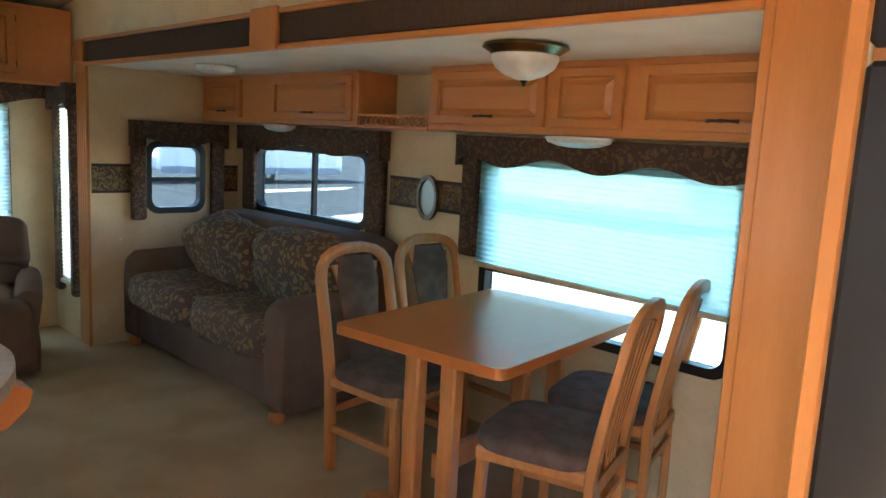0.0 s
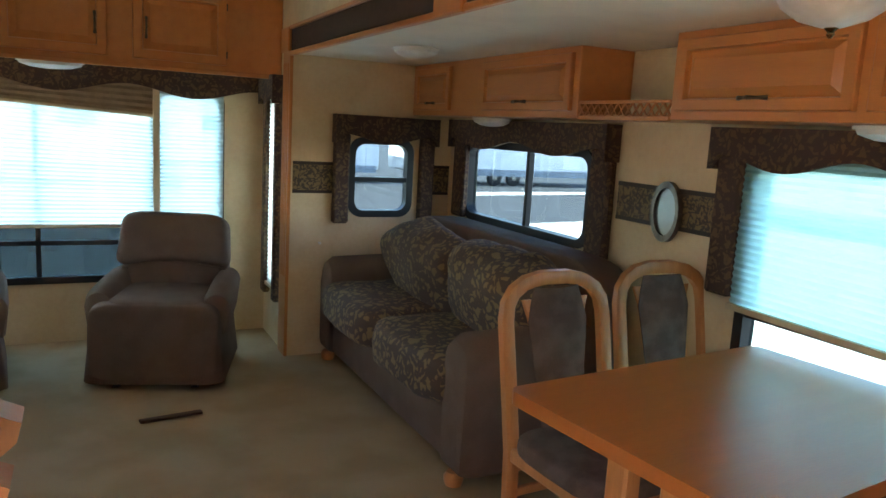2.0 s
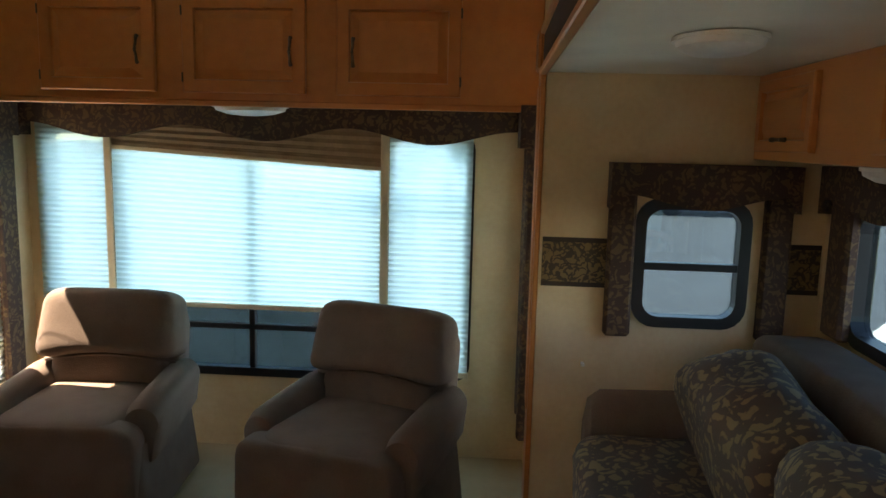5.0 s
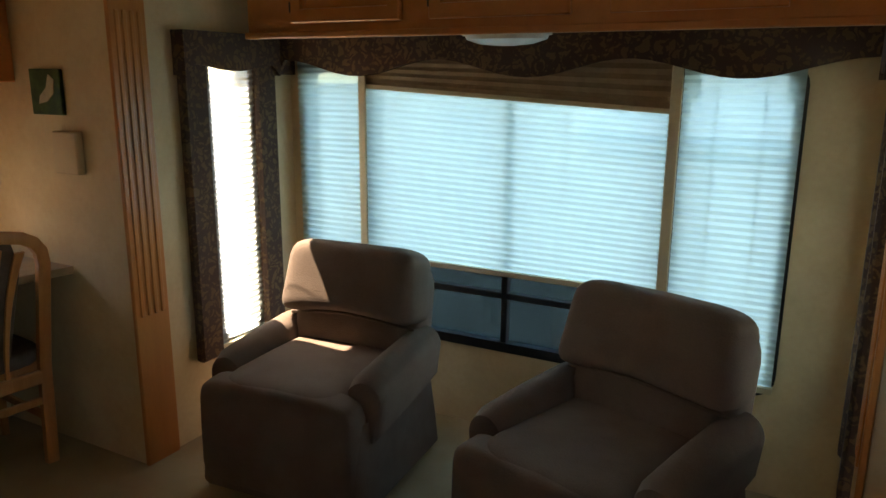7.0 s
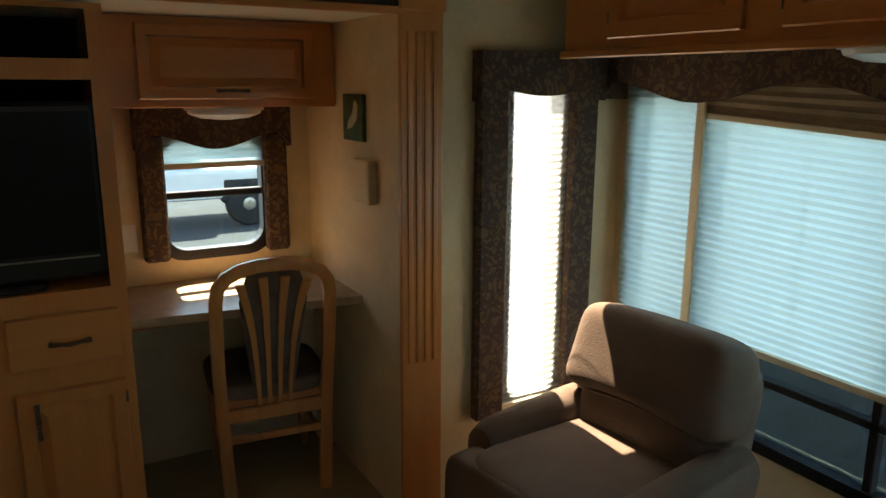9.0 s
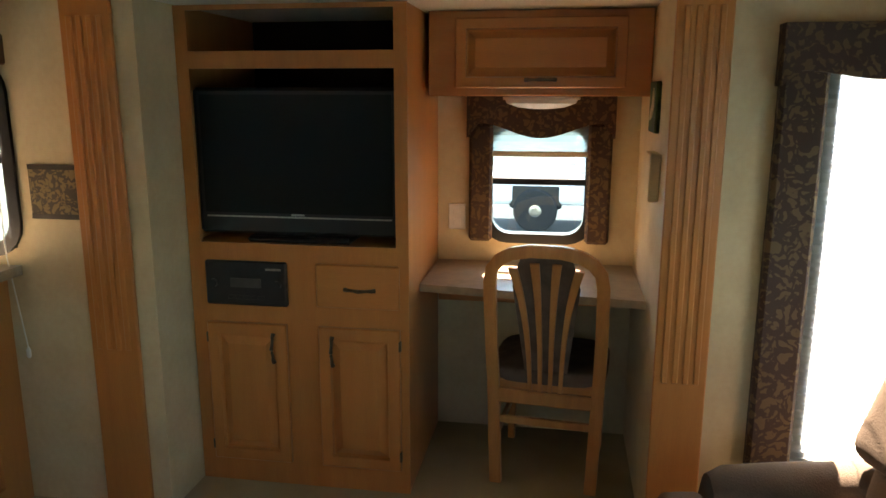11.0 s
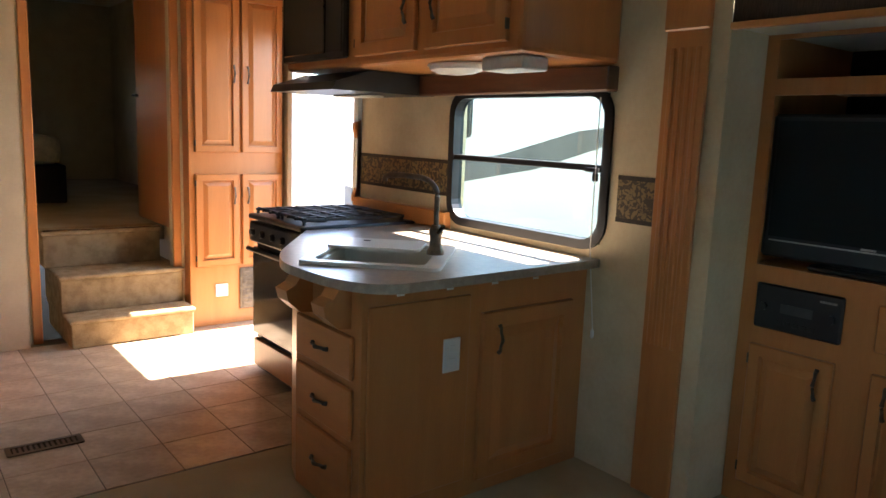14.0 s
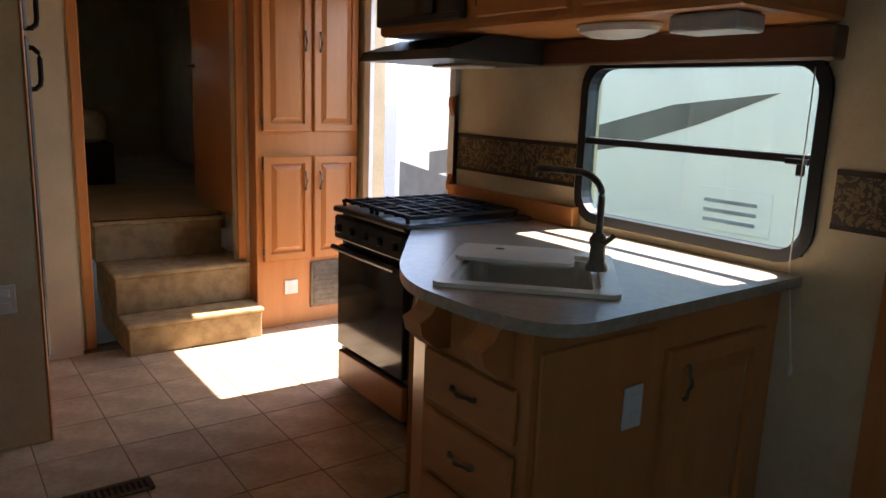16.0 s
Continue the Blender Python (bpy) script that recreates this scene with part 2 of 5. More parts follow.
def box(x0, x1, y0, y1, z0, z1, bev=0.003, seg=1):
    bm = bmesh.new()
    bmesh.ops.create_cube(bm, size=1)
    for v in bm.verts:
        v.co = Vector(((x0 + x1) / 2 + v.co.x * (x1 - x0), (y0 + y1) / 2 + v.co.y * (y1 - y0), (z0 + z1) / 2 + v.co.z * (z1 - z0)))
    if bev:
        bmesh.ops.bevel(bm, geom=bm.edges[:], offset=min(bev, 0.45 * min(abs(x1 - x0), abs(y1 - y0), abs(z1 - z0))), segments=seg, affect="EDGES", profile=0.5)
    return bm


def face(side, p):
    """Maps (along, up, out) to the world for a wall that faces side: '+x', '-x', '+y', '-y'; '+z' maps (x, y, up)."""
    s = 1 if side[0] == "+" else -1
    if side[1] == "x":
        return lambda u, v, d: Vector((p + s * d, u, v))
    if side[1] == "y":
        return lambda u, v, d: Vector((u, p + s * d, v))
    return lambda u, v, d: Vector((u, v, p + s * d))


def prism(f, poly, d0, d1):
    bm = bmesh.new()
    a = [bm.verts.new(f(u, v, d0)) for u, v in poly]
    b = [bm.verts.new(f(u, v, d1)) for u, v in poly]
    n = len(poly)
    bm.faces.new(a)
    bm.faces.new(b)
    for i in range(n):
        bm.faces.new((a[i], a[(i + 1) % n], b[(i + 1) % n], b[i]))
    return bm


def ring(f, outer, inner, d0, d1):
    """A frame between two outlines of as many points."""
    bm = bmesh.new()
    n = len(outer)
    vs = [[bm.verts.new(f(u, v, d)) for u, v in o] for o, d in ((outer, d0), (outer, d1), (inner, d1), (inner, d0))]
    for k in range(4):
        for i in range(n):
            j = (i + 1) % n
            bm.faces.new((vs[k][i], vs[k][j], vs[(k + 1) % 4][j], vs[(k + 1) % 4][i]))
    return bm


def rrect(u0, u1, v0, v1, r, seg=5):
    out = []
    for cu, cv, a in ((u1 - r, v1 - r, 0), (u0 + r, v1 - r, 90), (u0 + r, v0 + r, 180), (u1 - r, v0 + r, 270)):
        for k in range(seg + 1):
            t = radians(a + 90 * k / seg)
            out.append((cu + r * math.cos(t), cv + r * math.sin(t)))
    return out


def slab(f, u0, u1, v0, v1, d0, d1, bev=0.003):
    p, q = f(u0, v0, d0), f(u1, v1, d1)
    return box(min(p.x, q.x), max(p.x, q.x), min(p.y, q.y), max(p.y, q.y), min(p.z, q.z), max(p.z, q.z), bev)


def tube(pts, r, seg=8, flat=1.0, up=Vector((0, 0, 1))):
    """A round or flattened bar along points; r may be a list."""
    bm = bmesh.new()
    pts = [Vector(p) for p in pts]
    rs = r if isinstance(r, (list, tuple)) else [r] * len(pts)
    rows = []
    for i, p in enumerate(pts):
        t = (pts[min(i + 1, len(pts) - 1)] - pts[max(i - 1, 0)]).normalized()
        a = t.cross(up)
        if a.length < 0.05:
            a = t.cross(Vector((1, 0, 0.01)))
        a.normalize()
        b = t.cross(a).normalized()
        rows.append([bm.verts.new(p + a * math.cos(2 * math.pi * k / seg) * rs[i] + b * math.sin(2 * math.pi * k / seg) * rs[i] * flat) for k in range(seg)])
    for i in range(len(rows) - 1):
        for k in range(seg):
            bm.faces.new((rows[i][k], rows[i][(k + 1) % seg], rows[i + 1][(k + 1) % seg], rows[i + 1][k]))
    bm.faces.new(rows[0])
    bm.faces.new(rows[-1])
    return bm


def bar(pts, w, h, side):
    """A rectangular bar along points: w along the vector side, h across it."""
    bm = bmesh.new()
    pts = [Vector(p) for p in pts]
    s = Vector(side).normalized()
    rows = []
    for i, p in enumerate(pts):
        t = (pts[min(i + 1, len(pts) - 1)] - pts[max(i - 1, 0)]).normalized()
        n = t.cross(s).normalized()
        ww = w[i] if isinstance(w, (list, tuple)) else w
        rows.append([bm.verts.new(p + s * a * ww / 2 + n * b * h / 2) for a, b in ((-1, -0.7), (-0.75, -1), (0.75, -1), (1, -0.7), (1, 0.7), (0.75, 1), (-0.75, 1), (-1, 0.7))])
    for i in range(len(rows) - 1):
        for k in range(8):
            bm.faces.new((rows[i][k], rows[i][(k + 1) % 8], rows[i + 1][(k + 1) % 8], rows[i + 1][k]))
    bm.faces.new(rows[0])
    bm.faces.new(rows[-1])
    return bm


def cushion(cx, cy, cz, sx, sy, sz, e=0.35, nu=28, nv=16, puff=0.0, tilt=0.0, seed=0, axis="Y"):
    """A stuffed cushion: a superellipsoid with soft dents. sx, sy, sz: half sizes."""
    bm = bmesh.new()
    pw = lambda c: math.copysign(abs(c) ** e, c)
    rows = []
    rot = Matrix.Rotation(radians(tilt), 3, axis)
    for j in range(1, nv):
        ph = -math.pi / 2 + math.pi * j / nv
        row = []
        for i in range(nu):
            th = 2 * math.pi * i / nu
            p = Vector((sx * pw(math.cos(ph)) * pw(math.cos(th)), sy * pw(math.cos(ph)) * pw(math.sin(th)), sz * pw(math.sin(ph))))
            if puff:
                p *= 1 + puff * (noise.noise(p * 6 + Vector((seed * 3.1, 0, 0))))
            row.append(bm.verts.new(rot @ p + Vector((cx, cy, cz))))
        rows.append(row)
    for a, b in zip(rows, rows[1:]):
        for i in range(nu):
            bm.faces.new((a[i], a[(i + 1) % nu], b[(i + 1) % nu], b[i]))
    bm.faces.new(rows[0])
    bm.faces.new(rows[-1])
    return bm


def lathe(profile, centre, seg=24, scale=(1, 1)):
    bm = bmesh.new()
    rows = [[bm.verts.new((centre[0] + r * math.cos(2 * math.pi * k / seg) * scale[0], centre[1] + r * math.sin(2 * math.pi * k / seg) * scale[1], centre[2] + z)) for k in range(seg)] for r, z in profile]
    for a, b in zip(rows, rows[1:]):
        for i in range(seg):
            bm.faces.new((a[i], a[(i + 1) % seg], b[(i + 1) % seg], b[i]))
    bm.faces.new(rows[0])
    bm.faces.new(rows[-1])
    return bm


def holed(f, u0, u1, v0, v1, d0, d1, holes):
    """A wall with openings right through it, in blocks without bevels."""
    us = sorted({u0, u1, *[h[i] for h in holes for i in (0, 1)]})
    vs = sorted({v0, v1, *[h[i] for h in holes for i in (2, 3)]})
    parts = []
    for i in range(len(us) - 1):
        run = None
        for j in range(len(vs) - 1):
            mu, mv = (us[i] + us[i + 1]) / 2, (vs[j] + vs[j + 1]) / 2
            solid = u0 < mu < u1 and v0 < mv < v1 and not any(h[0] < mu < h[1] and h[2] < mv < h[3] for h in holes)
            if solid:
                run = [vs[j] if run is None else run[0], vs[j + 1]]
            if run and (not solid or j == len(vs) - 2):
                parts.append(slab(f, us[i], us[i + 1], run[0], run[1], d0, d1, 0))
                run = None
    return joined(*parts)


def structure(name, bm, material, label="", parent=None):
    return tagged(part(name, bm, material, parent, label), label, kind="structure")


def panel_door(f, u0, u1, v0, v1, parent, d=0.0, handle=None, material=None, hinge=None):
    """A raised-panel cabinet door proud of the face f, with a pull (along, up, 'v' or 'h') and hinges."""
    bm = slab(f, u0, u1, v0, v1, d, d + 0.017, 0)
    out = f(0, 0, 1) - f(0, 0, 0)
    front = max(bm.faces, key=lambda q: q.calc_center_median().dot(out))
    m = min(u1 - u0, v1 - v0)
    for th, dep in ((0.006, 0.005), (m * 0.12 + 0.018, 0.0), (0.006, -0.016), (0.009, 0.0), (m * 0.07 + 0.018, 0.016)):
        bmesh.ops.inset_region(bm, faces=[front], thickness=th, depth=0)
        for v in front.verts:
            v.co += out * dep
    ob = part("door", bm, material or WOOD, parent)
    if handle:
        pull(f, *handle, ob, d + 0.019)
    for s in hinge or ():
        for vv in (v0 + 0.06, v1 - 0.06):
            part("hinge", slab(f, s - 0.004, s + 0.004, vv - 0.02, vv + 0.02, d + 0.004, d + 0.024, 0.002), PEWTER, ob)
    return ob


def pull(f, u, v, way, parent, d):
    """A cast bow handle with a waist in the middle."""
    n, half = 11, 0.056
    pts, rs = [], []
    for k in range(n):
        s = -1 + 2 * k / (n - 1)
        o = d + 0.024 * (1 - s * s) ** 0.5 * 0.9 + 0.002 + 0.004 * math.cos(s * 6)
        pts.append(f(u + (s * half if way == "h" else 0), v + (s * half if way == "v" else 0), o))
        rs.append(0.0055 + 0.0035 * abs(s) ** 3 + 0.0025 * math.exp(-(s * 5) ** 2))
    part("handle", tube(pts, rs, 6), PEWTER, parent, "dark pewter bow handle")


# ---- furniture, built once about its own base ----
def arched(w, z0, z1, r, y, lean, n=9):
    """Points up one back post, over a round arch and down the other; lean: how far the top sits back."""
    pts = []
    yy = lambda z: y + lean * max(0, (z - 0.42) / (z1 - 0.42)) ** 1.2
    for z in np.linspace(z0, z1 - r, 7):
        pts.append((-w / 2 * (0.9 + 0.1 * min(1, z / 0.6)), yy(z), z))
    for k in range(1, n):
        a = math.pi - math.pi * k / n
        pts.append((w / 2 * math.copysign(abs(math.cos(a)) ** 0.75, math.cos(a)), yy(z1 - r + r * math.sin(a)), z1 - r + r * math.sin(a) ** 0.85))
    for z in np.linspace(z1 - r, z0, 7):
        pts.append((w / 2 * (0.9 + 0.1 * min(1, z / 0.6)), yy(z), z))
    return pts


def make_chair(name, label, group):
    """Dining chair that faces -y: arched bentwood back with fanned slats behind a cloth pad."""
    c = thing(name, (0, 0, 0), label, "chair", group, placed=False)
    W, H = 0.41, 0.965
    part("back_frame", bar(arched(W, 0.0, H, 0.13, 0.2, 0.1), 0.036, 0.046, (0, 1, 0.05)), CHAIRWOOD, c, smooth=True)
    part("seat_frame", box(-0.215, 0.215, -0.21, 0.19, 0.385, 0.435, 0.012, 2), CHAIRWOOD, c)
    part("seat", cushion(0, -0.015, 0.452, 0.228, 0.222, 0.042, 0.45), SEATFAB, c, "grey-brown cloth seat pad", True)
    for x in (-0.19, 0.19):
        part("leg", bar([(x, -0.185, 0.4), (x, -0.195, 0.2), (x, -0.2, 0.0)], [0.042, 0.036, 0.03], 0.036, (1, 0, 0)), CHAIRWOOD, c)
        part("stretcher", bar([(x, -0.19, 0.19), (x, 0.2, 0.19)], 0.018, 0.032, (1, 0, 0)), CHAIRWOOD, c)
    part("stretcher", bar([(-0.19, 0.2, 0.27), (0.19, 0.2, 0.27)], 0.03, 0.018, (0, 0, 1)), CHAIRWOOD, c)
    part("rail", bar([(-0.2, 0.205, 0.37), (0, 0.205, 0.37), (0.2, 0.205, 0.37)], 0.055, 0.024, (0, 0, 1)), CHAIRWOOD, c)
    yb = lambda z: 0.2 + 0.1 * max(0, (z - 0.42) / (H - 0.42)) ** 1.2
    for s in (-1.5, -0.5, 0.5, 1.5):
        pts = []
        for k in range(9):
            t = k / 8
            z = 0.39 + t * (H - 0.43 - 0.02 * abs(s))
            pts.append((s * (0.038 + 0.012 * t + 0.03 * t ** 3), yb(z), z))
        part("slat", bar(pts, [0.016 + 0.018 * (k / 8) ** 2 for k in range(9)], 0.014, (1, 0, 0)), CHAIRWOOD, c)
    pad = bmesh.new()
    rows = []
    for k in range(10):
        t = k / 9
        z = 0.43 + t * 0.505
        hw = 0.075 + 0.062 * t - 0.045 * max(0, t - 0.8) * 5
        rows.append([pad.verts.new((hw * a, yb(z) - 0.012 - 0.028 * (1 - a * a), z)) for a in (-1, -0.6, 0, 0.6, 1)] + [pad.verts.new((hw * a, yb(z) - 0.008, z)) for a in (1, 0, -1)])
    for a, b in zip(rows, rows[1:]):
        for i in range(8):
            pad.faces.new((a[i], a[(i + 1) % 8], b[(i + 1) % 8], b[i]))
    pad.faces.new(rows[0])
    pad.faces.new(rows[-1])
    part("backrest", pad, SEATFAB, c, "grey-brown cloth back pad", True)
    return c


def make_recliner(name, label, group):
    """Swivel recliner that faces -y: skirted base, padded arms, two-part back."""
    c = thing(name, (0, 0, 0), label, "armchair", group, placed=False)
    sk = bmesh.new()
    rows = []
    for z, k in ((0.04, 1.06), (0.16, 1.02), (0.3, 0.98), (0.36, 0.97)):
        rows.append([sk.verts.new((u * k, v * k + (0.012 * math.sin(u * 40 + v * 33) if z < 0.1 else 0), z)) for u, v in rrect(-0.335, 0.335, -0.345, 0.34, 0.06, 4)])
    for a, b in zip(rows, rows[1:]):
        for i in range(len(a)):
            sk.faces.new((a[i], a[(i + 1) % len(a)], b[(i + 1) % len(a)], b[i]))
    sk.faces.new(rows[0])
    sk.faces.new(rows[-1])
    part("base", sk, FABRIC, c, smooth=True)
    part("footrest", cushion(0, -0.30, 0.255, 0.325, 0.07, 0.205, 0.28, puff=0.03), FABRIC, c, smooth=True)
    part("seat", cushion(0, -0.06, 0.40, 0.25, 0.30, 0.075, 0.38, puff=0.04), FABRIC, c, smooth=True)
    for s in (-1, 1):
        prof = []
        for k in range(13):
            a = math.pi * k / 12
            prof.append((s * 0.298 + 0.075 * math.cos(a), 0.44 + 0.08 * math.sin(a)))
        prof = [(s * 0.298 + 0.058, 0.3)] + prof + [(s * 0.298 - 0.058, 0.3)]
        bm = bmesh.new()
        rr = []
        for y, k, dz in ((-0.235, 0.72, -0.045), (-0.222, 0.93, -0.02), (-0.18, 1, -0.004), (-0.02, 1, 0.012), (0.2, 0.97, 0.03), (0.3, 0.9, 0.035)):
            rr.append([bm.verts.new((s * 0.298 + (u - s * 0.298) * k, y, 0.38 + (v - 0.38) * k + dz)) for u, v in prof])
        for a, b in zip(rr, rr[1:]):
            for i in range(len(a)):
                bm.faces.new((a[i], a[(i + 1) % len(a)], b[(i + 1) % len(a)], b[i]))
        bm.faces.new(rr[0])
        bm.faces.new(rr[-1])
        part("arm", bm, FABRIC, c, smooth=True)
    part("lumbar_cushion", cushion(0, 0.232, 0.50, 0.255, 0.085, 0.14, 0.4, tilt=-12, axis="X", puff=0.03), FABRIC, c, smooth=True)
    head = cushion(0, 0.262, 0.692, 0.318, 0.115, 0.168, 0.36, tilt=-14, axis="X", puff=0.03)
    for v in head.verts:
        t = min(1.0, max(0.0, (0.75 - v.co.z) / 0.18))
        v.co.z += 0.055 * t * (1 - (v.co.x / 0.318) ** 2)
        v.co.x *= 1 - 0.06 * (1 - t)
    part("backrest", head, FABRIC, c, smooth=True)
    hem = []
    for k in range(15):
        x = -0.29 + 0.58 * k / 14
        hem.append((x, 0.158 + 0.05 * (x / 0.29) ** 4, 0.537 + 0.055 * (1 - (x / 0.318) ** 2)))
    part("seam", tube(hem, 0.006, 6), FABRIC, c, "stitched welt under the head cushion", True)
    part("back_shell", cushion(0, 0.305, 0.52, 0.30, 0.08, 0.27, 0.3, tilt=-12, axis="X"), FABRIC, c, smooth=True)
    for x in (-0.2, 0.2):
        part("foot", tube([(x, -0.3, 0.0), (x, 0.3, 0.0 + 0.02)], 0.02, 6), BLACK, c)
    return c


# ---- the large structure ----
XW, XS, YR = 2.475, 3.53, 6.14
Y0, Y1 = 1.30, 5.485
LX, LY0, LY1 = -0.90, 3.47, 5.165
ZS, ZC = 1.815, 2.82
SWIN = (4.00, 5.22, 0.925, 1.35)
DWIN = (1.74, 3.03, 0.60, 1.37)
MWIN = (2.86, 3.23, 0.895, 1.33)
KWIN = (1.945, 2.955, 0.97, 1.60)
LWIN = (5.60, 5.84, 0.39, 1.64)
TWIN = (4.54, 4.96, 0.90, 1.37)
RWIN = (0.46, 1.76, 0.40, 1.55)
RLP = (0.10, 0.42, 0.42, 1.56)
RRP = (1.80, 2.17, 0.42, 1.56)
DOOR = (0.14, 0.98, -0.05, 2.06)

structure("floor", box(-1.0, 3.8, 2.1, 6.3, -0.12, 0.0, 0), CARPET, "worn beige carpet with a short pile")
structure("floor_entry", box(-0.1, 2.6, -0.2, 2.098, -0.12, -0.004, 0), GROUT, "brown vinyl floor in square tiles")
structure("wall_kerb", holed(face("-x", 0), -0.1, LY0, -0.1, ZC + 0.1, 0, 0.08, [KWIN, DOOR]), PAPER, "cream wallpapered wall")
structure("wall_kerb_rear", holed(face("-x", 0), LY1 + 0.06, YR + 0.1, -0.1, ZC + 0.1, 0, 0.08, [LWIN]), PAPER, "cream wallpapered wall")
structure("wall_kerb_header", box(-0.08, 0, LY0, LY1 + 0.06, ZS + 0.14, ZC + 0.1, 0), PAPER, "cream wall above the slide-out")
structure("wall_rear", holed(face("+y", YR), 0, XW, -0.1, ZC + 0.1, 0, 0.08, [RWIN, RLP, RRP]), PAPER, "cream wallpapered rear wall")
structure("wall_street_rear", holed(face("+x", XW), Y1 + 0.16, YR + 0.1, -0.1, ZC + 0.1, 0, 0.08, [(5.72, 5.95, 0.39, 1.55)]), PAPER, "cream wallpapered wall")
structure("wall_street_header", box(XW, XW + 0.08, Y0 - 0.2, Y1 + 0.16, ZS + 0.15, ZC + 0.1, 0), PAPER, "cream wall above the slide-out")
structure("wall_street_front", box(XW, XW + 0.08, -0.3, Y0 - 0.2, -0.1, ZC + 0.1, 0), PAPER, "cream wallpapered wall")
structure("wall_slide", holed(face("+x", XS), Y0 - 0.06, Y1 + 0.06, -0.1, ZS + 0.06, 0, 0.06, [SWIN, DWIN]), PAPER, "cream wallpapered slide-out wall")
structure("wall_slide_rear", holed(face("+y", Y1), XW, XS, -0.1, ZS + 0.06, 0, 0.06, [MWIN]), PAPER, "cream wallpapered slide-out end")
structure("wall_slide_front", box(XW, XS, Y0 - 0.06, Y0, -0.1, ZS + 0.06, 0), PAPER, "cream wallpapered slide-out end")
structure("ceiling_slide", box(XW - 0.002, XS, Y0, Y1, ZS, ZS + 0.05, 0), CEIL, "off-white slide-out ceiling")
structure("wall_desk", holed(face("-x", LX), LY0 - 0.06, LY1 + 0.06, -0.1, ZS + 0.06, 0, 0.06, [TWIN]), PAPER, "cream wallpapered slide-out wall")
structure("wall_desk_rear", box(LX, 0.0, LY1, LY1 + 0.058, -0.1, ZS + 0.06, 0), PAPER, "cream wallpapered slide-out end")
structure("wall_desk_front", box(LX, -0.08, LY0 - 0.06, LY0, -0.1, ZS + 0.06, 0), PAPER, "cream wallpapered slide-out end")
structure("ceiling_desk", box(LX, 0.002, LY0, LY1, ZS, ZS + 0.05, 0), CEIL, "off-white slide-out ceiling")
structure("ceiling", prism(face("+x", -0.1), [(-0.1, 2.80), (YR + 0.1, 2.165), (YR + 0.1, 2.245), (-0.1, 2.88)], 0, XW + 0.2), CEIL, "off-white textured ceiling board")
structure("ceiling_bedroom", box(-0.1, XW + 0.1, -5.2, -0.1, ZC - 0.05, ZC + 0.08, 0), CEIL, "off-white bedroom ceiling")

HX0, HX1, HZ = 0.80, 1.62, 2.56
structure("wall_front", holed(face("-y", -0.12), -0.08, XW, -0.1, ZC + 0.06, 0, 0.06, [(HX0, HX1, -0.2, HZ)]), PANEL, "beige panelled wall with the bedroom opening")
structure("wall_bedroom_left", box(0.66, 0.72, -1.1, -0.18, -0.1, ZC, 0), PAPER, "dim hallway wall")
structure("wall_bedroom_right", box(1.70, 1.76, -1.9, -0.18, -0.1, ZC, 0), PAPER, "dim hallway wall")
structure("wall_bedroom_far", holed(face("-y", -5.0), -0.1, XW, 0.5, ZC, 0, 0.06, [(1.0, 1.22, 1.5, 1.95)]), PAPER, "far bedroom wall")
structure("wall_bedroom_outer", box(XW, XW + 0.06, -5.06, -0.3, 0.4, ZC, 0), PAPER, "bedroom side wall")
structure("wall_bedroom_kerb", box(-0.1, -0.04, -5.06, -0.1, 0.4, ZC, 0), PAPER, "bedroom side wall")
structure("floor_bedroom", box(-0.1, XW, -5.06, -0.56, 0.55, 0.668, 0), CARPET, "beige carpet of the raised bedroom")


def casing(name, bms, mat_=WOOD, label="honey-stained wooden trim"):
    return structure(name, joined(*bms), mat_, label)


def pilaster(name, f, u0, u1, z1, plinth=0.62):
    """A fluted wooden upright with a plain foot and head."""
    w = u1 - u0
    bms = [slab(f, u0, u1, 0, z1, 0, 0.02, 0.004)]
    for k in range(4):
        c = u0 + w * (0.2 + 0.2 * k)
        bms.append(slab(f, c - w * 0.06, c + w * 0.06, plinth, z1 - 0.2, 0.018, 0.026, 0.004))
    bms.append(slab(f, u0 - 0.006, u1 + 0.006, z1 - 0.14, z1, 0.018, 0.034, 0.006))
    return casing(name, bms)


def edge_post(name, f, u0, u1, z1):
    return casing(name, [slab(f, u0, u1, 0, z1, 0, 0.022, 0.005), slab(f, u0 + 0.02, u0 + 0.03, 0, z1 - 0.1, 0.02, 0.027, 0.002), slab(f, u1 - 0.03, u1 - 0.02, 0, z1 - 0.1, 0.02, 0.027, 0.002)])


pilaster("trim_pilaster_desk", face("+x", 0.002), LY1 - 0.01, LY1 + 0.15, ZS + 0.14)
pilaster("trim_pilaster_kitchen", face("+x", 0.002), LY0 - 0.25, LY0 - 0.07, ZS + 0.14)
pilaster("trim_pilaster_sofa", face("-x", XW - 0.002), Y1 - 0.01, Y1 + 0.15, ZS + 0.15, 0.5)
edge_post("trim_pilaster_dinette", face("-x", XW - 0.002), Y0 - 0.305, Y0 + 0.01, ZS + 0.15)

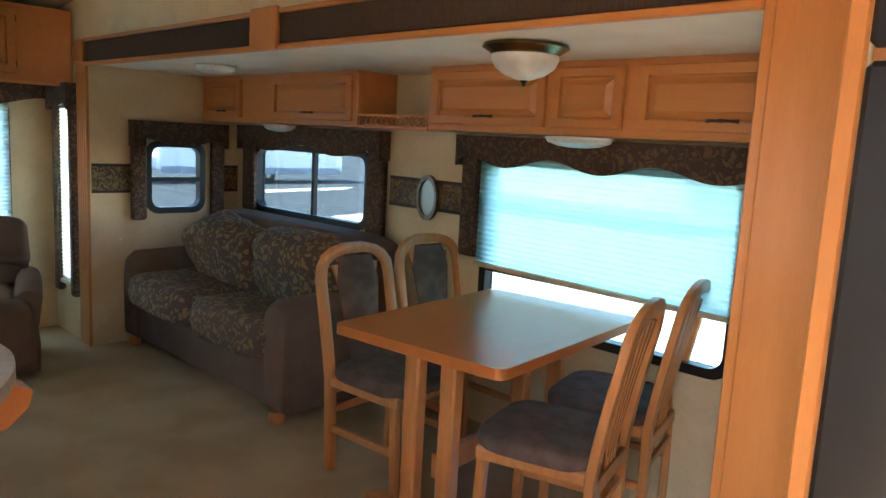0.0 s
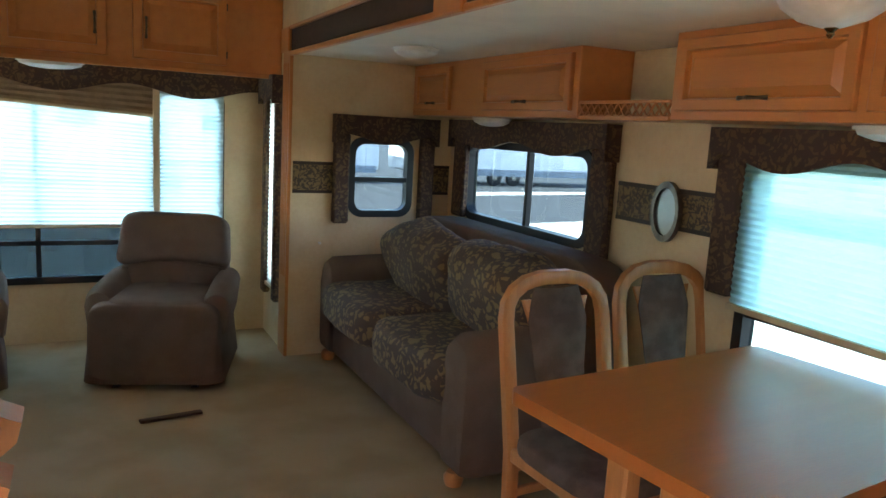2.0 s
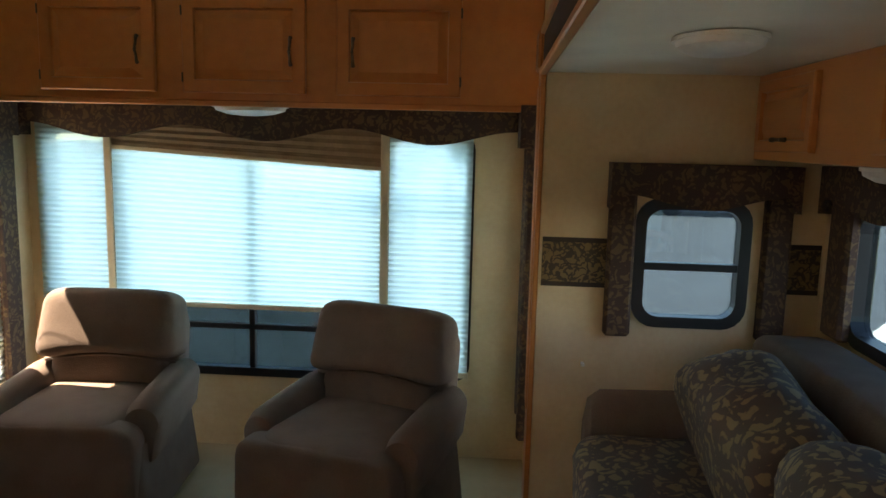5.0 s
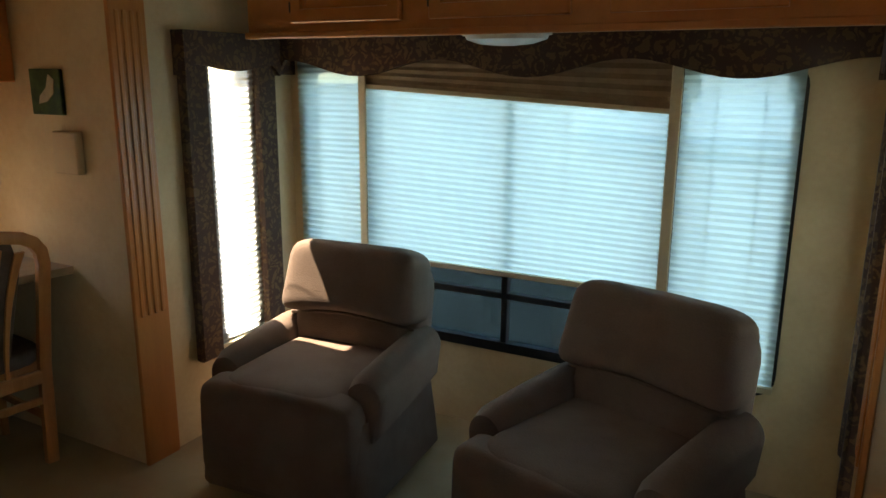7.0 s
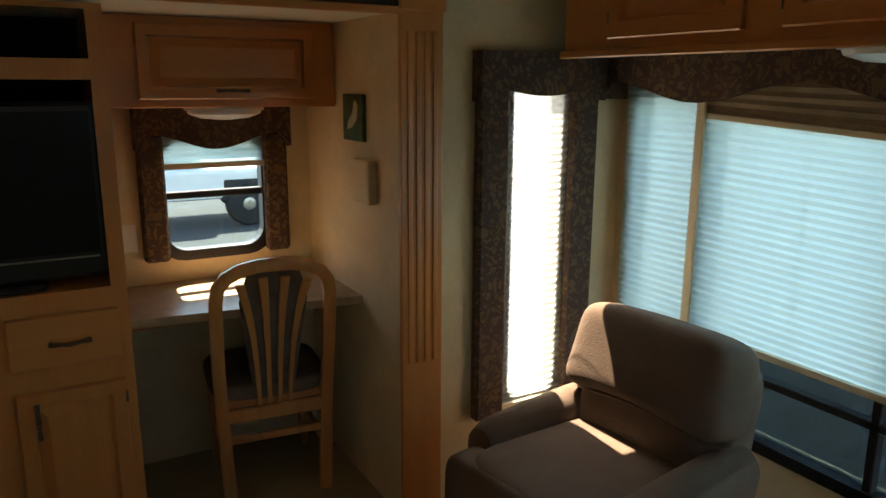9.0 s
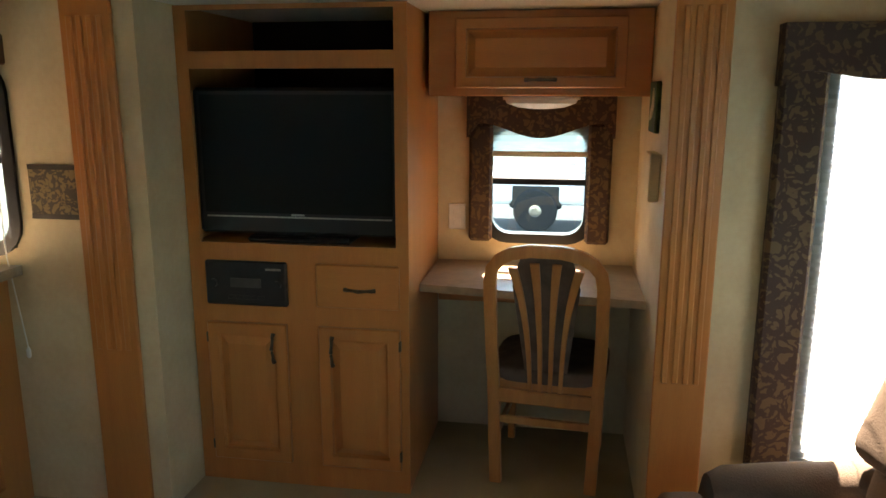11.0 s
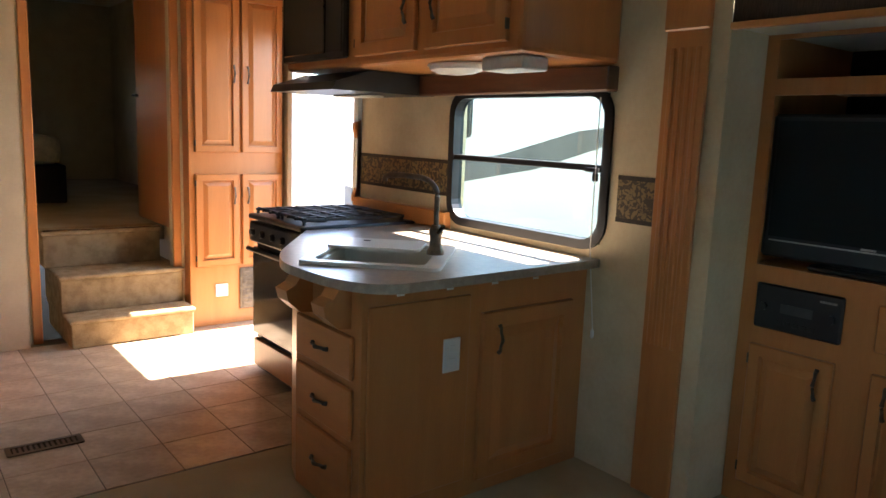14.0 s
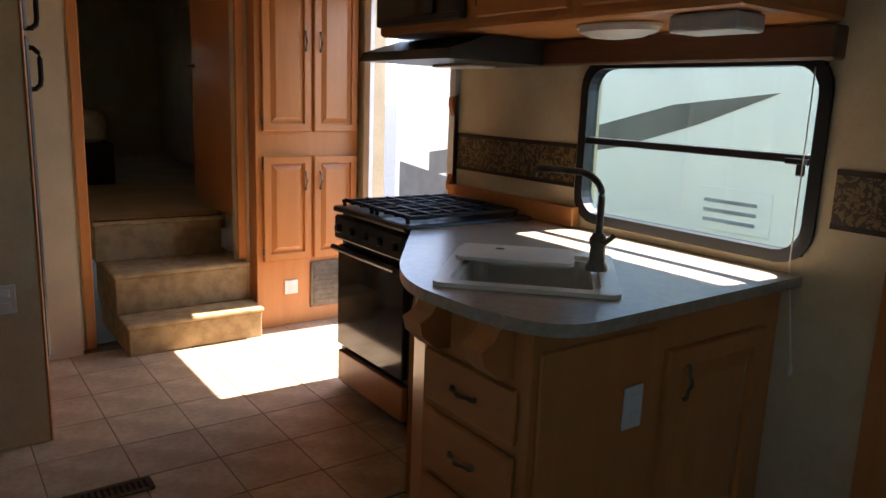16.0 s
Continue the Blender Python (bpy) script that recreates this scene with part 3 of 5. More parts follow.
# cloth-covered fascias with wooden edges over the two slide-outs
for nm, f, a, b in (("street", face("-x", XW - 0.001), Y0 + 0.01, Y1 - 0.01), ("kerb", face("+x", 0.001), LY0 + 0.01, LY1 - 0.01)):
    structure("fascia_" + nm, slab(f, a, b, ZS + 0.012, ZS + 0.135, 0, 0.016, 0.003), FASCIA, "brown ribbed cloth fascia")
    casing("trim_fascia_" + nm, [slab(f, a, b, ZS - 0.012, ZS + 0.012, 0, 0.03, 0.004), slab(f, a, b, ZS + 0.135, ZS + 0.155, 0, 0.03, 0.004)], WOODH)
    if nm == "street":
        casing("trim_fascia_block", [slab(f, 3.31, 3.52, ZS - 0.014, ZS + 0.165, 0.016, 0.04, 0.006)])


def border(name, f, u0, u1, z0=1.01, z1=1.20):
    ob = structure(name, slab(f, u0, u1, z0, z1, 0, 0.003, 0), BORDER, "dark wallpaper border with gold scrollwork")
    for v in (z0, z1 - 0.018):
        part("edge_line", slab(f, u0, u1, v, v + 0.018, 0.003, 0.005, 0), BORDEREDGE, ob)


fs, fr, fe = face("-x", XS), face("-y", YR), face("-y", Y1)
fk, fd, fl = face("+x", 0.0), face("+x", LX), face("+x", 0.0)
border("trim_border_slide", fs, 3.21, 3.79, 1.08, 1.25)
border("trim_border_end", fe, XW + 0.01, 2.77)
border("trim_border_end_inner", fe, 3.40, XS - 0.01)
border("trim_border_kitchen", fk, 1.02, 1.9, 1.08, 1.27)
border("trim_border_kitchen_rear", fk, 3.03, 3.215, 1.08, 1.27)


# ---- windows ----
def window(name, f, w, r=0.06, bars=(), pane=None, low=0.0, label="black-framed window with clear glass"):
    """Rounded black frame in its opening, glass, and bars: ('v', at) or ('h', at)."""
    u0, u1, v0, v1 = w
    ob = structure(name, ring(f, rrect(u0 - 0.03, u1 + 0.03, v0 - 0.03, v1 + 0.03, r + 0.03), rrect(u0 + 0.012, u1 - 0.012, v0 + 0.012, v1 - 0.012, r), -0.05, 0.014), BLACK, label)
    p = part("pane", slab(f, u0 + 0.004, u1 - 0.004, v0 + 0.004, v1 - 0.004, -0.035, -0.031, 0), pane or GLASS, ob, "window glass")
    p.visible_shadow = False
    # low: height of an extra tinted sheet, added to dim the ground outside.
    if low:
        q = part("pane", slab(f, u0 + 0.006, u1 - 0.006, v0 + 0.006, low, -0.028, -0.025, 0), TINTED, ob, "extra tinted sheet that dims the lower glass")
        q.visible_shadow = False
    for way, at in bars:
        part("mullion", slab(f, at - 0.014, at + 0.014, v0 + 0.006, v1 - 0.006, -0.03, 0.006, 0.003) if way == "v" else slab(f, u0 + 0.006, u1 - 0.006, at - 0.014, at + 0.014, -0.03, 0.006, 0.003), BLACK, ob)
    return ob


window("window_sofa", fs, SWIN, bars=[("v", 4.55)], pane=SMOKED)
window("window_dinette", fs, DWIN, bars=[("h", 0.83)], pane=BLUETINT)
window("window_sofa_end", fe, MWIN, bars=[("h", 1.10)], pane=SMOKED)
window("window_kitchen", fk, KWIN, 0.09, bars=[("h", 1.29)], pane=HALFTINT)
part("latch", joined(slab(fk, 2.86, 2.945, 1.272, 1.292, 0.0065, 0.02, 0.003), slab(fk, 2.90, 2.93, 1.235, 1.272, 0.0065, 0.018, 0.004)), BLACK, bpy.data.objects["window_kitchen"], "black sliding latch")
window("window_desk", fd, TWIN, 0.08, bars=[("h", 1.14)], pane=HALFTINT)
window("window_rear_kerb", fl, LWIN, 0.05)
window("window_rear_street", face("-x", XW), (5.72, 5.95, 0.39, 1.55), 0.05)
window("window_rear", fr, RWIN, 0.05, bars=[("h", 0.62), ("v", 1.12)], pane=HALFTINT, low=0.72)
window("window_rear_left", fr, RLP, 0.05, pane=HALFTINT)
window("window_rear_right", fr, RRP, 0.05, pane=HALFTINT)


def pleats(f, u0, u1, v_top0, v_top1, v_bot0, v_bot1, d=0.03, pitch=0.026):
    """Pleated cloth between a top and a bottom line that may both slope."""
    bm = bmesh.new()
    n = max(6, int(2 * (v_top0 - v_bot0) / pitch))
    rows = []
    for k in range(n + 1):
        t = k / n
        o = d + (0.007 if k % 2 else 0.0)
        rows.append((bm.verts.new(f(u0, v_top0 + (v_bot0 - v_top0) * t, o)), bm.verts.new(f(u1, v_top1 + (v_bot1 - v_top1) * t, o))))
    for a, b in zip(rows, rows[1:]):
        bm.faces.new((a[0], a[1], b[1], b[0]))
    return bm


def sloped(f, u0, u1, va, vb, h, d0, d1):
    return prism(f, [(u0, va), (u1, vb), (u1, vb + h), (u0, va + h)], d0, d1)


def shade(name, f, u0, u1, top0, top1, bot0, bot1, label, night=0.0, d=0.03, rail=BEIGE, cloth=None):
    f0 = f(u0, bot0, d)
    b = thing(name, f0, label, "window shade")
    part("cloth", pleats(f, u0, u1, top0, top1, bot0, bot1, d), cloth or SHADE, b, "white translucent pleated cloth")
    part("bottom_rail", sloped(f, u0 - 0.004, u1 + 0.004, bot0 - 0.02, bot1 - 0.02, 0.022, d - 0.008, d + 0.02), rail, b, "beige bottom rail")
    if night:
        part("middle_rail", sloped(f, u0 - 0.004, u1 + 0.004, top0, top1, 0.018, d - 0.008, d + 0.02), rail, b, "beige middle rail")
        part("night_cloth", pleats(f, u0, u1, night, night, top0 + 0.018, top1 + 0.018, d), NIGHT, b, "tan opaque pleated cloth")
    for k in (0.3, 0.7):
        u = u0 + (u1 - u0) * k
        part("cord", slab(f, u - 0.0012, u + 0.0012, bot0 + (bot1 - bot0) * k, (top0 + top1) / 2 - 0.02, d - 0.004, d - 0.002, 0), BEIGE, b)
    return b


shade("window_shade", fr, 0.44, 1.78, 1.48, 1.405, 0.74, 0.74, "pleated shade hanging crooked in the rear window, half lowered", night=1.66, d=0.035)
shade("window_shade", fr, 0.07, 0.42, 1.62, 1.62, 0.44, 0.44, "closed white pleated shade on the rear wall", d=0.03)
shade("window_shade", fr, 1.80, 2.19, 1.62, 1.62, 0.44, 0.44, "closed white pleated shade on the rear wall", d=0.03)
shade("window_shade", fl, 5.57, 5.87, 1.68, 1.68, 0.38, 0.38, "sunlit closed pleated shade on the narrow window", d=0.02, cloth=LITSHADE)
shade("window_shade", face("-x", XW), 5.69, 5.98, 1.62, 1.62, 0.38, 0.38, "closed pleated shade on the narrow window", d=0.02)
shade("window_shade", fs, 1.72, 3.07, 1.44, 1.44, 0.84, 0.86, "white pleated shade lowered over the dinette window", d=0.03, cloth=DENSE)
shade("window_shade", fd, TWIN[0] - 0.02, TWIN[1] + 0.02, 1.42, 1.42, 1.27, 1.27, "raised pleated shade above the desk", d=0.02)

for k, (a, b) in enumerate(((0.425, 0.462), (1.762, 1.802))):
    structure("trim_rear_window_%d" % (k + 1), slab(fr, a, b, 0.72, 1.66, 0.052, 0.064, 0.003), BEIGE, "beige casing between the rear windows")


def wavy(u0, u1, z, amp, waves, n=40):
    return [(u0 + (u1 - u0) * k / n, z + amp * math.cos(2 * math.pi * waves * k / n)) for k in range(n + 1)]


def valance(name, f, u0, u1, top, bottom, leg0, leg1, legw, label, amp=0.02, waves=2.0, depth=0.09, legd=0.05):
    """A padded cornice with a scalloped lower edge, and padded legs down both sides (leg: lowest height or None)."""
    v = thing(name, f((u0 + u1) / 2, bottom, 0.0), label, "valance")
    poly = [(u0, top), (u0, bottom - 0.03)] + wavy(u0 + 0.05, u1 - 0.05, bottom, amp, waves) + [(u1, bottom - 0.03), (u1, top)]
    bm = prism(f, poly, depth - 0.022, depth)
    part("cornice", bm, VALANCE, v, "brown damask cloth")
    part("top_board", slab(f, u0, u1, top - 0.012, top, 0.002, depth - 0.022, 0), VALANCE, v)
    for a, b in ((u0, u0 + 0.012), (u1 - 0.012, u1)):
        part("return", slab(f, a, b, bottom - 0.03, top - 0.012, 0.002, depth - 0.022, 0.002), VALANCE, v)
    for a, b, lg in ((u0 + 0.006, u0 + 0.006 + legw, leg0), (u1 - 0.006 - legw, u1 - 0.006, leg1)):
        if lg is not None:
            part("leg", slab(f, a, b, lg, bottom + 0.03, 0.002, legd, 0.012), VALANCE, v)
    return v


valance("valance", fs, 3.80, 5.36, 1.498, 1.36, 0.87, 0.90, 0.15, "brown damask window valance above the sofa", 0.026, 2)
valance("valance", fs, 1.50, 3.2, 1.498, 1.375, 0.87, 0.88, 0.12, "brown damask window valance beside the dining table", 0.026, 3)
valance("valance", fe, 2.72, 3.40, 1.49, 1.35, 0.83, 0.83, 0.1, "brown damask window valance at the sofa's end", 0.026, 1)
valance("valance", fr, 0.02, 2.44, 1.70, 1.565, None, None, 0.1, "long scalloped brown damask valance over the rear windows", 0.034, 3, 0.12)
valance("valance", fl, 5.44, 5.99, 1.70, 1.56, 0.34, 0.34, 0.13, "brown damask valance on the narrow window", 0.012, 1, 0.07)
valance("valance", face("-x", XW), 5.64, 6.02, 1.70, 1.56, 0.3, 0.3, 0.07, "brown damask valance on the narrow window", 0.012, 1, 0.085, 0.055)
valance("valance", fd, 4.45, 5.06, 1.50, 1.36, 0.88, 0.88, 0.1, "brown damask valance above the desk", 0.03, 1)


# ---- cabinets ----
def carcase(f, u0, u1, v0, v1, depth, d0=0.003):
    """A closed cabinet box with a face frame."""
    return slab(f, u0, u1, v0, v1, d0, depth, 0.003)


ZB = 1.512
cab = thing("overhead_cabinet", (3.4, 4.6, ZB), "honey wood overhead cabinet above the sofa with two flap doors", "cabinet", "slide-out overhead cabinets")
part("body", carcase(fs, 3.762, Y1 - 0.004, ZB, ZS - 0.002, XS - 3.243), WOODH, cab)
fc = face("-x", 3.243)
panel_door(fc, 4.95, 5.42, ZB + 0.03, ZS - 0.03, cab, 0.001, (5.18, ZB + 0.07, "h"), WOODH)
panel_door(fc, 3.80, 4.58, ZB + 0.03, ZS - 0.03, cab, 0.001, (4.19, ZB + 0.07, "h"), WOODH)
cab = thing("open_shelf", (3.5, 3.54, ZB), "open wooden shelf with a pierced gallery rail", "shelf", "slide-out overhead cabinets")
part("bottom_board", box(3.28, XS - 0.003, 3.22, 3.758, ZB, ZB + 0.02), WOODH, cab)
rail_bm = [box(3.247, 3.262, 3.22, 3.758, ZB - 0.005, ZB + 0.012, 0.002), box(3.247, 3.262, 3.22, 3.758, ZB + 0.06, ZB + 0.072, 0.002)]
for k in range(13):
    y = 3.235 + k * 0.042
    for s in (-1, 1):
        rail_bm.append(bar([(3.254, y - s * 0.02, ZB + 0.01), (3.254, y + s * 0.02, ZB + 0.062)], 0.008, 0.006, (1, 0, 0)))
part("gallery_rail", joined(*rail_bm), WOODH, cab, "pierced lattice rail")
cab = thing("overhead_cabinet", (3.5, 2.3, ZB), "honey wood overhead cabinet above the dining table with flap doors", "cabinet", "slide-out overhead cabinets")
part("body", carcase(fs, Y0 + 0.004, 3.208, ZB, ZS - 0.002, XS - 3.243), WOODH, cab)
panel_door(fc, 2.50, 3.17, ZB + 0.03, ZS - 0.03, cab, 0.001, (2.83, ZB + 0.07, "h"), WOODH)
panel_door(fc, 2.13, 2.46, ZB + 0.03, ZS - 0.03, cab, 0.001, None, WOODH)
panel_door(fc, 1.30, 2.06, ZB + 0.03, ZS - 0.03, cab, 0.001, (1.72, ZB + 0.07, "h"), WOODH)

YF = 5.74
cab = thing("overhead_cabinet", (1.25, 5.9, 1.69), "long honey wood overhead cabinet across the rear wall", "cabinet")
part("body", box(0.12, XW - 0.004, YF, YR - 0.003, 1.69, 2.155, 0.004), WOODH, cab)
part("light_rail", box(0.11, XW - 0.004, YF - 0.012, YF + 0.02, 1.675, 1.70, 0.004), WOODH, cab)
fy = face("-y", YF)
for a, b, h in ((0.36, 0.86, 0.79), (0.98, 1.50, 1.44), (1.63, 2.14, 1.70), ):
    panel_door(fy, a, b, 1.73, 2.12, cab, 0.001, (h, 1.90, "v"), WOODH, hinge=(a if h > (a + b) / 2 else b,))

cab = thing("overhead_cabinet", (-0.7, 4.75, 1.5), "small honey wood overhead cabinet above the desk", "cabinet")
part("body", carcase(fd, 4.335, LY1 - 0.003, 1.50, ZS - 0.002, 0.34), WOODH, cab)
panel_door(face("+x", LX + 0.34), 4.44, 5.07, 1.53, ZS - 0.03, cab, 0.001, (4.76, 1.56, "h"), WOODH)

# entertainment cabinet
EX = -0.245
E0, E1 = 3.475, 4.315
ent = thing("entertainment_cabinet", ((LX + EX) / 2, 3.9, 0), "tall honey wood entertainment cabinet with television niche", "cabinet")
part("side_panel", box(LX + 0.003, EX - 0.02, E0, E0 + 0.018, 0, ZS - 0.002), WOOD, ent)
part("side_panel", box(LX + 0.003, EX - 0.02, E1 - 0.018, E1, 0, ZS - 0.002), WOOD, ent)
# Back board coloured near black, so the niche's shade is in its colour.
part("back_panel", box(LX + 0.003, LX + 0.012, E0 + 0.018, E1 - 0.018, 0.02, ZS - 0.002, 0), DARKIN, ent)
for z in (0.02, 0.945, 1.628):
    part("shelf", box(LX + 0.012, EX - 0.02, E0 + 0.018, E1 - 0.018, z, z + 0.02, 0), WOODH, ent)
fx = face("+x", EX - 0.02)
part("face_frame", holed(fx, E0 - 0.002, E1 + 0.002, 0.0, ZS - 0.003, 0.001, 0.02, [(E0 + 0.045, E1 - 0.045, 0.965, 1.595), (E0 + 0.045, E1 - 0.045, 1.655, ZS - 0.02)]), WOOD, ent)
fx = face("+x", EX)
panel_door(fx, 3.535, 3.85, 0.10, 0.66, ent, 0.001, (3.80, 0.57, "v"), hinge=(3.535,))
panel_door(fx, 3.975, 4.285, 0.10, 0.66, ent, 0.001, (4.03, 0.57, "v"), hinge=(4.285,))
dr = part("drawer", slab(fx, 3.97, 4.285, 0.735, 0.90, 0.001, 0.019, 0.006), WOODH, ent)
pull(fx, 4.14, 0.81, "h", dr, 0.019)
rad = thing("radio", (EX, 3.7, 0.73), "black built-in radio in the cabinet front", "radio")
part("body", slab(fx, 3.54, 3.86, 0.73, 0.90, 0.001, 0.02, 0.006), BLACK, rad)
part("display", slab(fx, 3.64, 3.76, 0.80, 0.835, 0.02, 0.022, 0), mat("display_grey", (0.07, 0.07, 0.065), 0.3), rad, "dull grey display")
for u in (3.575, 3.825):
    part("knob", tube([fx(u, 0.815, 0.02), fx(u, 0.815, 0.034)], 0.016, 10), BLACK, rad)
for k in range(5):
    part("button", slab(fx, 3.63 + k * 0.03, 3.652 + k * 0.03, 0.755, 0.77, 0.02, 0.024, 0.001), BLACK, rad)
part("label_bar", slab(fx, 3.78, 3.84, 0.868, 0.876, 0.02, 0.0215, 0), STEEL, rad, "pale maker's mark")

tvx = EX - 0.035
ft = face("+x", tvx)
tv = thing("television", (tvx - 0.05, 3.9, 0.966), "flat black television standing in the cabinet niche", "television")
part("body", slab(ft, 3.505, 4.285, 0.995, 1.53, -0.06, 0.0, 0.012), BLACK, tv)
part("screen", slab(ft, 3.535, 4.255, 1.075, 1.505, 0.001, 0.004, 0), SCREEN, tv, "dark glossy screen, switched off")
part("trim_strip", slab(ft, 3.54, 4.25, 1.058, 1.063, 0.001, 0.006, 0), STEEL, tv)
part("maker_mark", slab(ft, 3.87, 3.92, 1.066, 1.073, 0.001, 0.003, 0), STEEL, tv)
part("stand", joined(slab(ft, 3.7, 4.1, 0.967, 0.99, -0.16, 0.025, 0.01), slab(ft, 3.84, 3.95, 0.985, 1.01, -0.05, -0.02, 0.005)), BLACK, tv)

desk = thing("desk", (-0.6, 4.74, 0.0), "built-in wood-laminate desk under the small window", "desk")
part("desktop", prism(face("+z", 0.755), [(LX + 0.004, E1 + 0.004), (-0.44, E1 + 0.004), (-0.40, 4.6), (-0.33, LY1 - 0.004), (LX + 0.004, LY1 - 0.004)], 0, 0.03), DESKTOP, desk)
part("back_rail", box(LX + 0.004, LX + 0.02, E1 + 0.004, LY1 - 0.004, 0.60, 0.754, 0.002), WOODH, desk)

# ---- kitchen ----
ZK = 0.91
def bend(a, b, c, n=7):
    """Points along a quadratic curve from a to c drawn towards b."""
    return [tuple((1 - t) ** 2 * p + 2 * t * (1 - t) * q + t * t * r_ for p, q, r_ in zip(a, b, c)) for t in (k / n for k in range(n + 1))]


ctop = [(0.004, 1.70), (0.72, 1.70)] + bend((1.04, 2.13), (1.20, 2.34), (1.21, 2.52)) + bend((1.205, 2.66), (1.19, 2.99), (1.00, 2.99), 9) + [(0.004, 2.965)]
SINK = Vector((0.78, 2.49))
SA, SB = Vector((1, -1)).normalized(), Vector((-1, -1)).normalized()


def fsk(u, v, d):
    return Vector((SINK.x + SA.x * u + SB.x * v, SINK.y + SA.y * u + SB.y * v, ZK + d))


def pierced(f, outer, inner, d0, d1):
    """A slab with one opening through it."""
    bm = bmesh.new()
    for d in (d0, d1):
        es = []
        for o in (outer, inner):
            vs = [bm.verts.new(f(u, v, d)) for u, v in o]
            es += [bm.edges.new((vs[i], vs[(i + 1) % len(vs)])) for i in range(len(vs))]
        bmesh.ops.triangle_fill(bm, use_beauty=True, edges=es)
    bm.verts.ensure_lookup_table()
    no, ni = len(outer), len(inner)
    for start, n in ((0, no), (no, ni)):
        for i in range(n):
            a, b = start + i, start + (i + 1) % n
            bm.faces.new((bm.verts[a], bm.verts[b], bm.verts[b + no + ni], bm.verts[a + no + ni]))
    return bm


bowl_cut = [tuple(fsk(u, v, 0).xy) for u, v in rrect(-0.235, 0.235, -0.255, 0.235, 0.04)]
worktop = structure("worktop", pierced(face("+z", ZK - 0.035), ctop, bowl_cut, 0, 0.035), LAMINATE, "pale speckled laminate worktop with a wooden edge")
tagged(worktop, category="worktop")
kb = thing("kitchen_base_cabinet", (0.6, 2.5, 0), "wooden peninsula base cabinet with a panelled end", "cabinet")
inset = [(0.004, 1.70), (0.66, 1.70), (0.70, 1.76), (1.09, 2.30), (1.13, 2.42), (1.13, 2.90), (0.004, 2.90)]
part("body", pierced(face("+z", 0.0), inset, bowl_cut, 0.0, ZK - 0.036), WOOD, kb)
fn = face("+y", 2.90)
part("end_panel", slab(fn, 0.66, 1.11, 0.08, ZK - 0.09, 0.001, 0.014, 0.004), WOOD, kb)
panel_door(fn, 0.10, 0.60, 0.06, 0.74, kb, 0.001, (0.52, 0.63, "v"))
dside = (Vector((1.09, 2.30)) - Vector((0.70, 1.76))).normalized()
dn = Vector((dside.y, -dside.x))
fdg = lambda u, v, d: Vector((0.70 + dside.x * u + dn.x * d, 1.76 + dside.y * u + dn.y * d, v))


def slanted(f, u0, u1, v0, v1, d0, d1):
    return prism(f, [(u0, v0), (u1, v0), (u1, v1), (u0, v1)], d0, d1)


fdx = face("+x", 1.13)
for z0, z1 in ((0.06, 0.30), (0.33, 0.52), (0.55, 0.71)):
    d_ = part("drawer", slab(fdx, 2.45, 2.86, z0, z1, 0.001, 0.02, 0.006), WOODH, kb)
    pull(fdx, 2.655, (z0 + z1) / 2, "h", d_, 0.02)
part("door_front", slanted(fdg, 0.05, 0.55, 0.06, 0.72, 0.001, 0.02), WOOD, kb)
for u in (2.46, 2.74):
    part("corbel", prism(lambda a, b, c, u=u: fdx(u + c, b, a), [(0, 0.73), (0.05, 0.735), (0.10, 0.78), (0.11, 0.82), (0.07, 0.84), (0.05, 0.872), (0, 0.872)], 0.0, 0.09), WOOD, kb, "carved wooden corbel")
for k in range(4):
    part("screw_cap", slab(fn, 0.3 + k * 0.22, 0.33 + k * 0.22, 0.845, 0.853, 0.001, 0.004, 0), WHITE, kb)


def plate(name, f, u, v, label, w=0.075, h=0.115, mt=None):
    o = thing(name, f(u, v - h / 2, 0), label, name.replace("_", " "))
    part("cover", slab(f, u - w / 2, u + w / 2, v - h / 2, v + h / 2, 0.001, 0.008, 0.003), mt or WHITE, o)
    for dv in (-0.025, 0.025):
        part("insert", slab(f, u - 0.016, u + 0.016, v + dv - 0.014, v + dv + 0.014, 0.008, 0.011, 0.002), mt or WHITE, o)
    return o


plate("wall_socket", face("+y", 2.914), 0.75, 0.60, "white double socket on the cabinet end", 0.08, 0.13)
plate("wall_socket", face("+x", LX), 4.40, 0.98, "white socket on the desk alcove wall")

# sink
sk = thing("sink", (0.95, 2.6, ZK), "white moulded sink set across the worktop corner", "sink")
part("rim", ring(fsk, rrect(-0.27, 0.27, -0.29, 0.29, 0.035), rrect(-0.215, 0.225, -0.245, 0.225, 0.045), 0.001, 0.014), SINKWHITE, sk)
part("bowl", joined(ring(fsk, rrect(-0.2165, 0.2265, -0.2465, 0.2265, 0.045), rrect(-0.195, 0.205, -0.225, 0.205, 0.05), 0.0, -0.125), prism(fsk, rrect(-0.22, 0.23, -0.25, 0.23, 0.045), -0.135, -0.125)), SINKWHITE, sk, "cream moulded bowl")
part("drain", lathe([(0.045, 0.0), (0.043, 0.004), (0.03, 0.002), (0.008, 0.001)], fsk(0, -0.05, -0.124), 16), STEEL, sk, "steel drain")
board = thing("sink_cover", fsk(0.03, 0.12, 0.014), "cream cover board lying over half of the sink", "board")
part("board", prism(fsk, rrect(-0.14, 0.25, 0.03, 0.275, 0.03), 0.0145, 0.026), SINKWHITE, board)
# No opening is cut: a dark patch on the board paints the hole's shade.
part("finger_hole", prism(fsk, rrect(0.10, 0.13, 0.19, 0.21, 0.008), 0.0262, 0.0275), DARKIN, board)
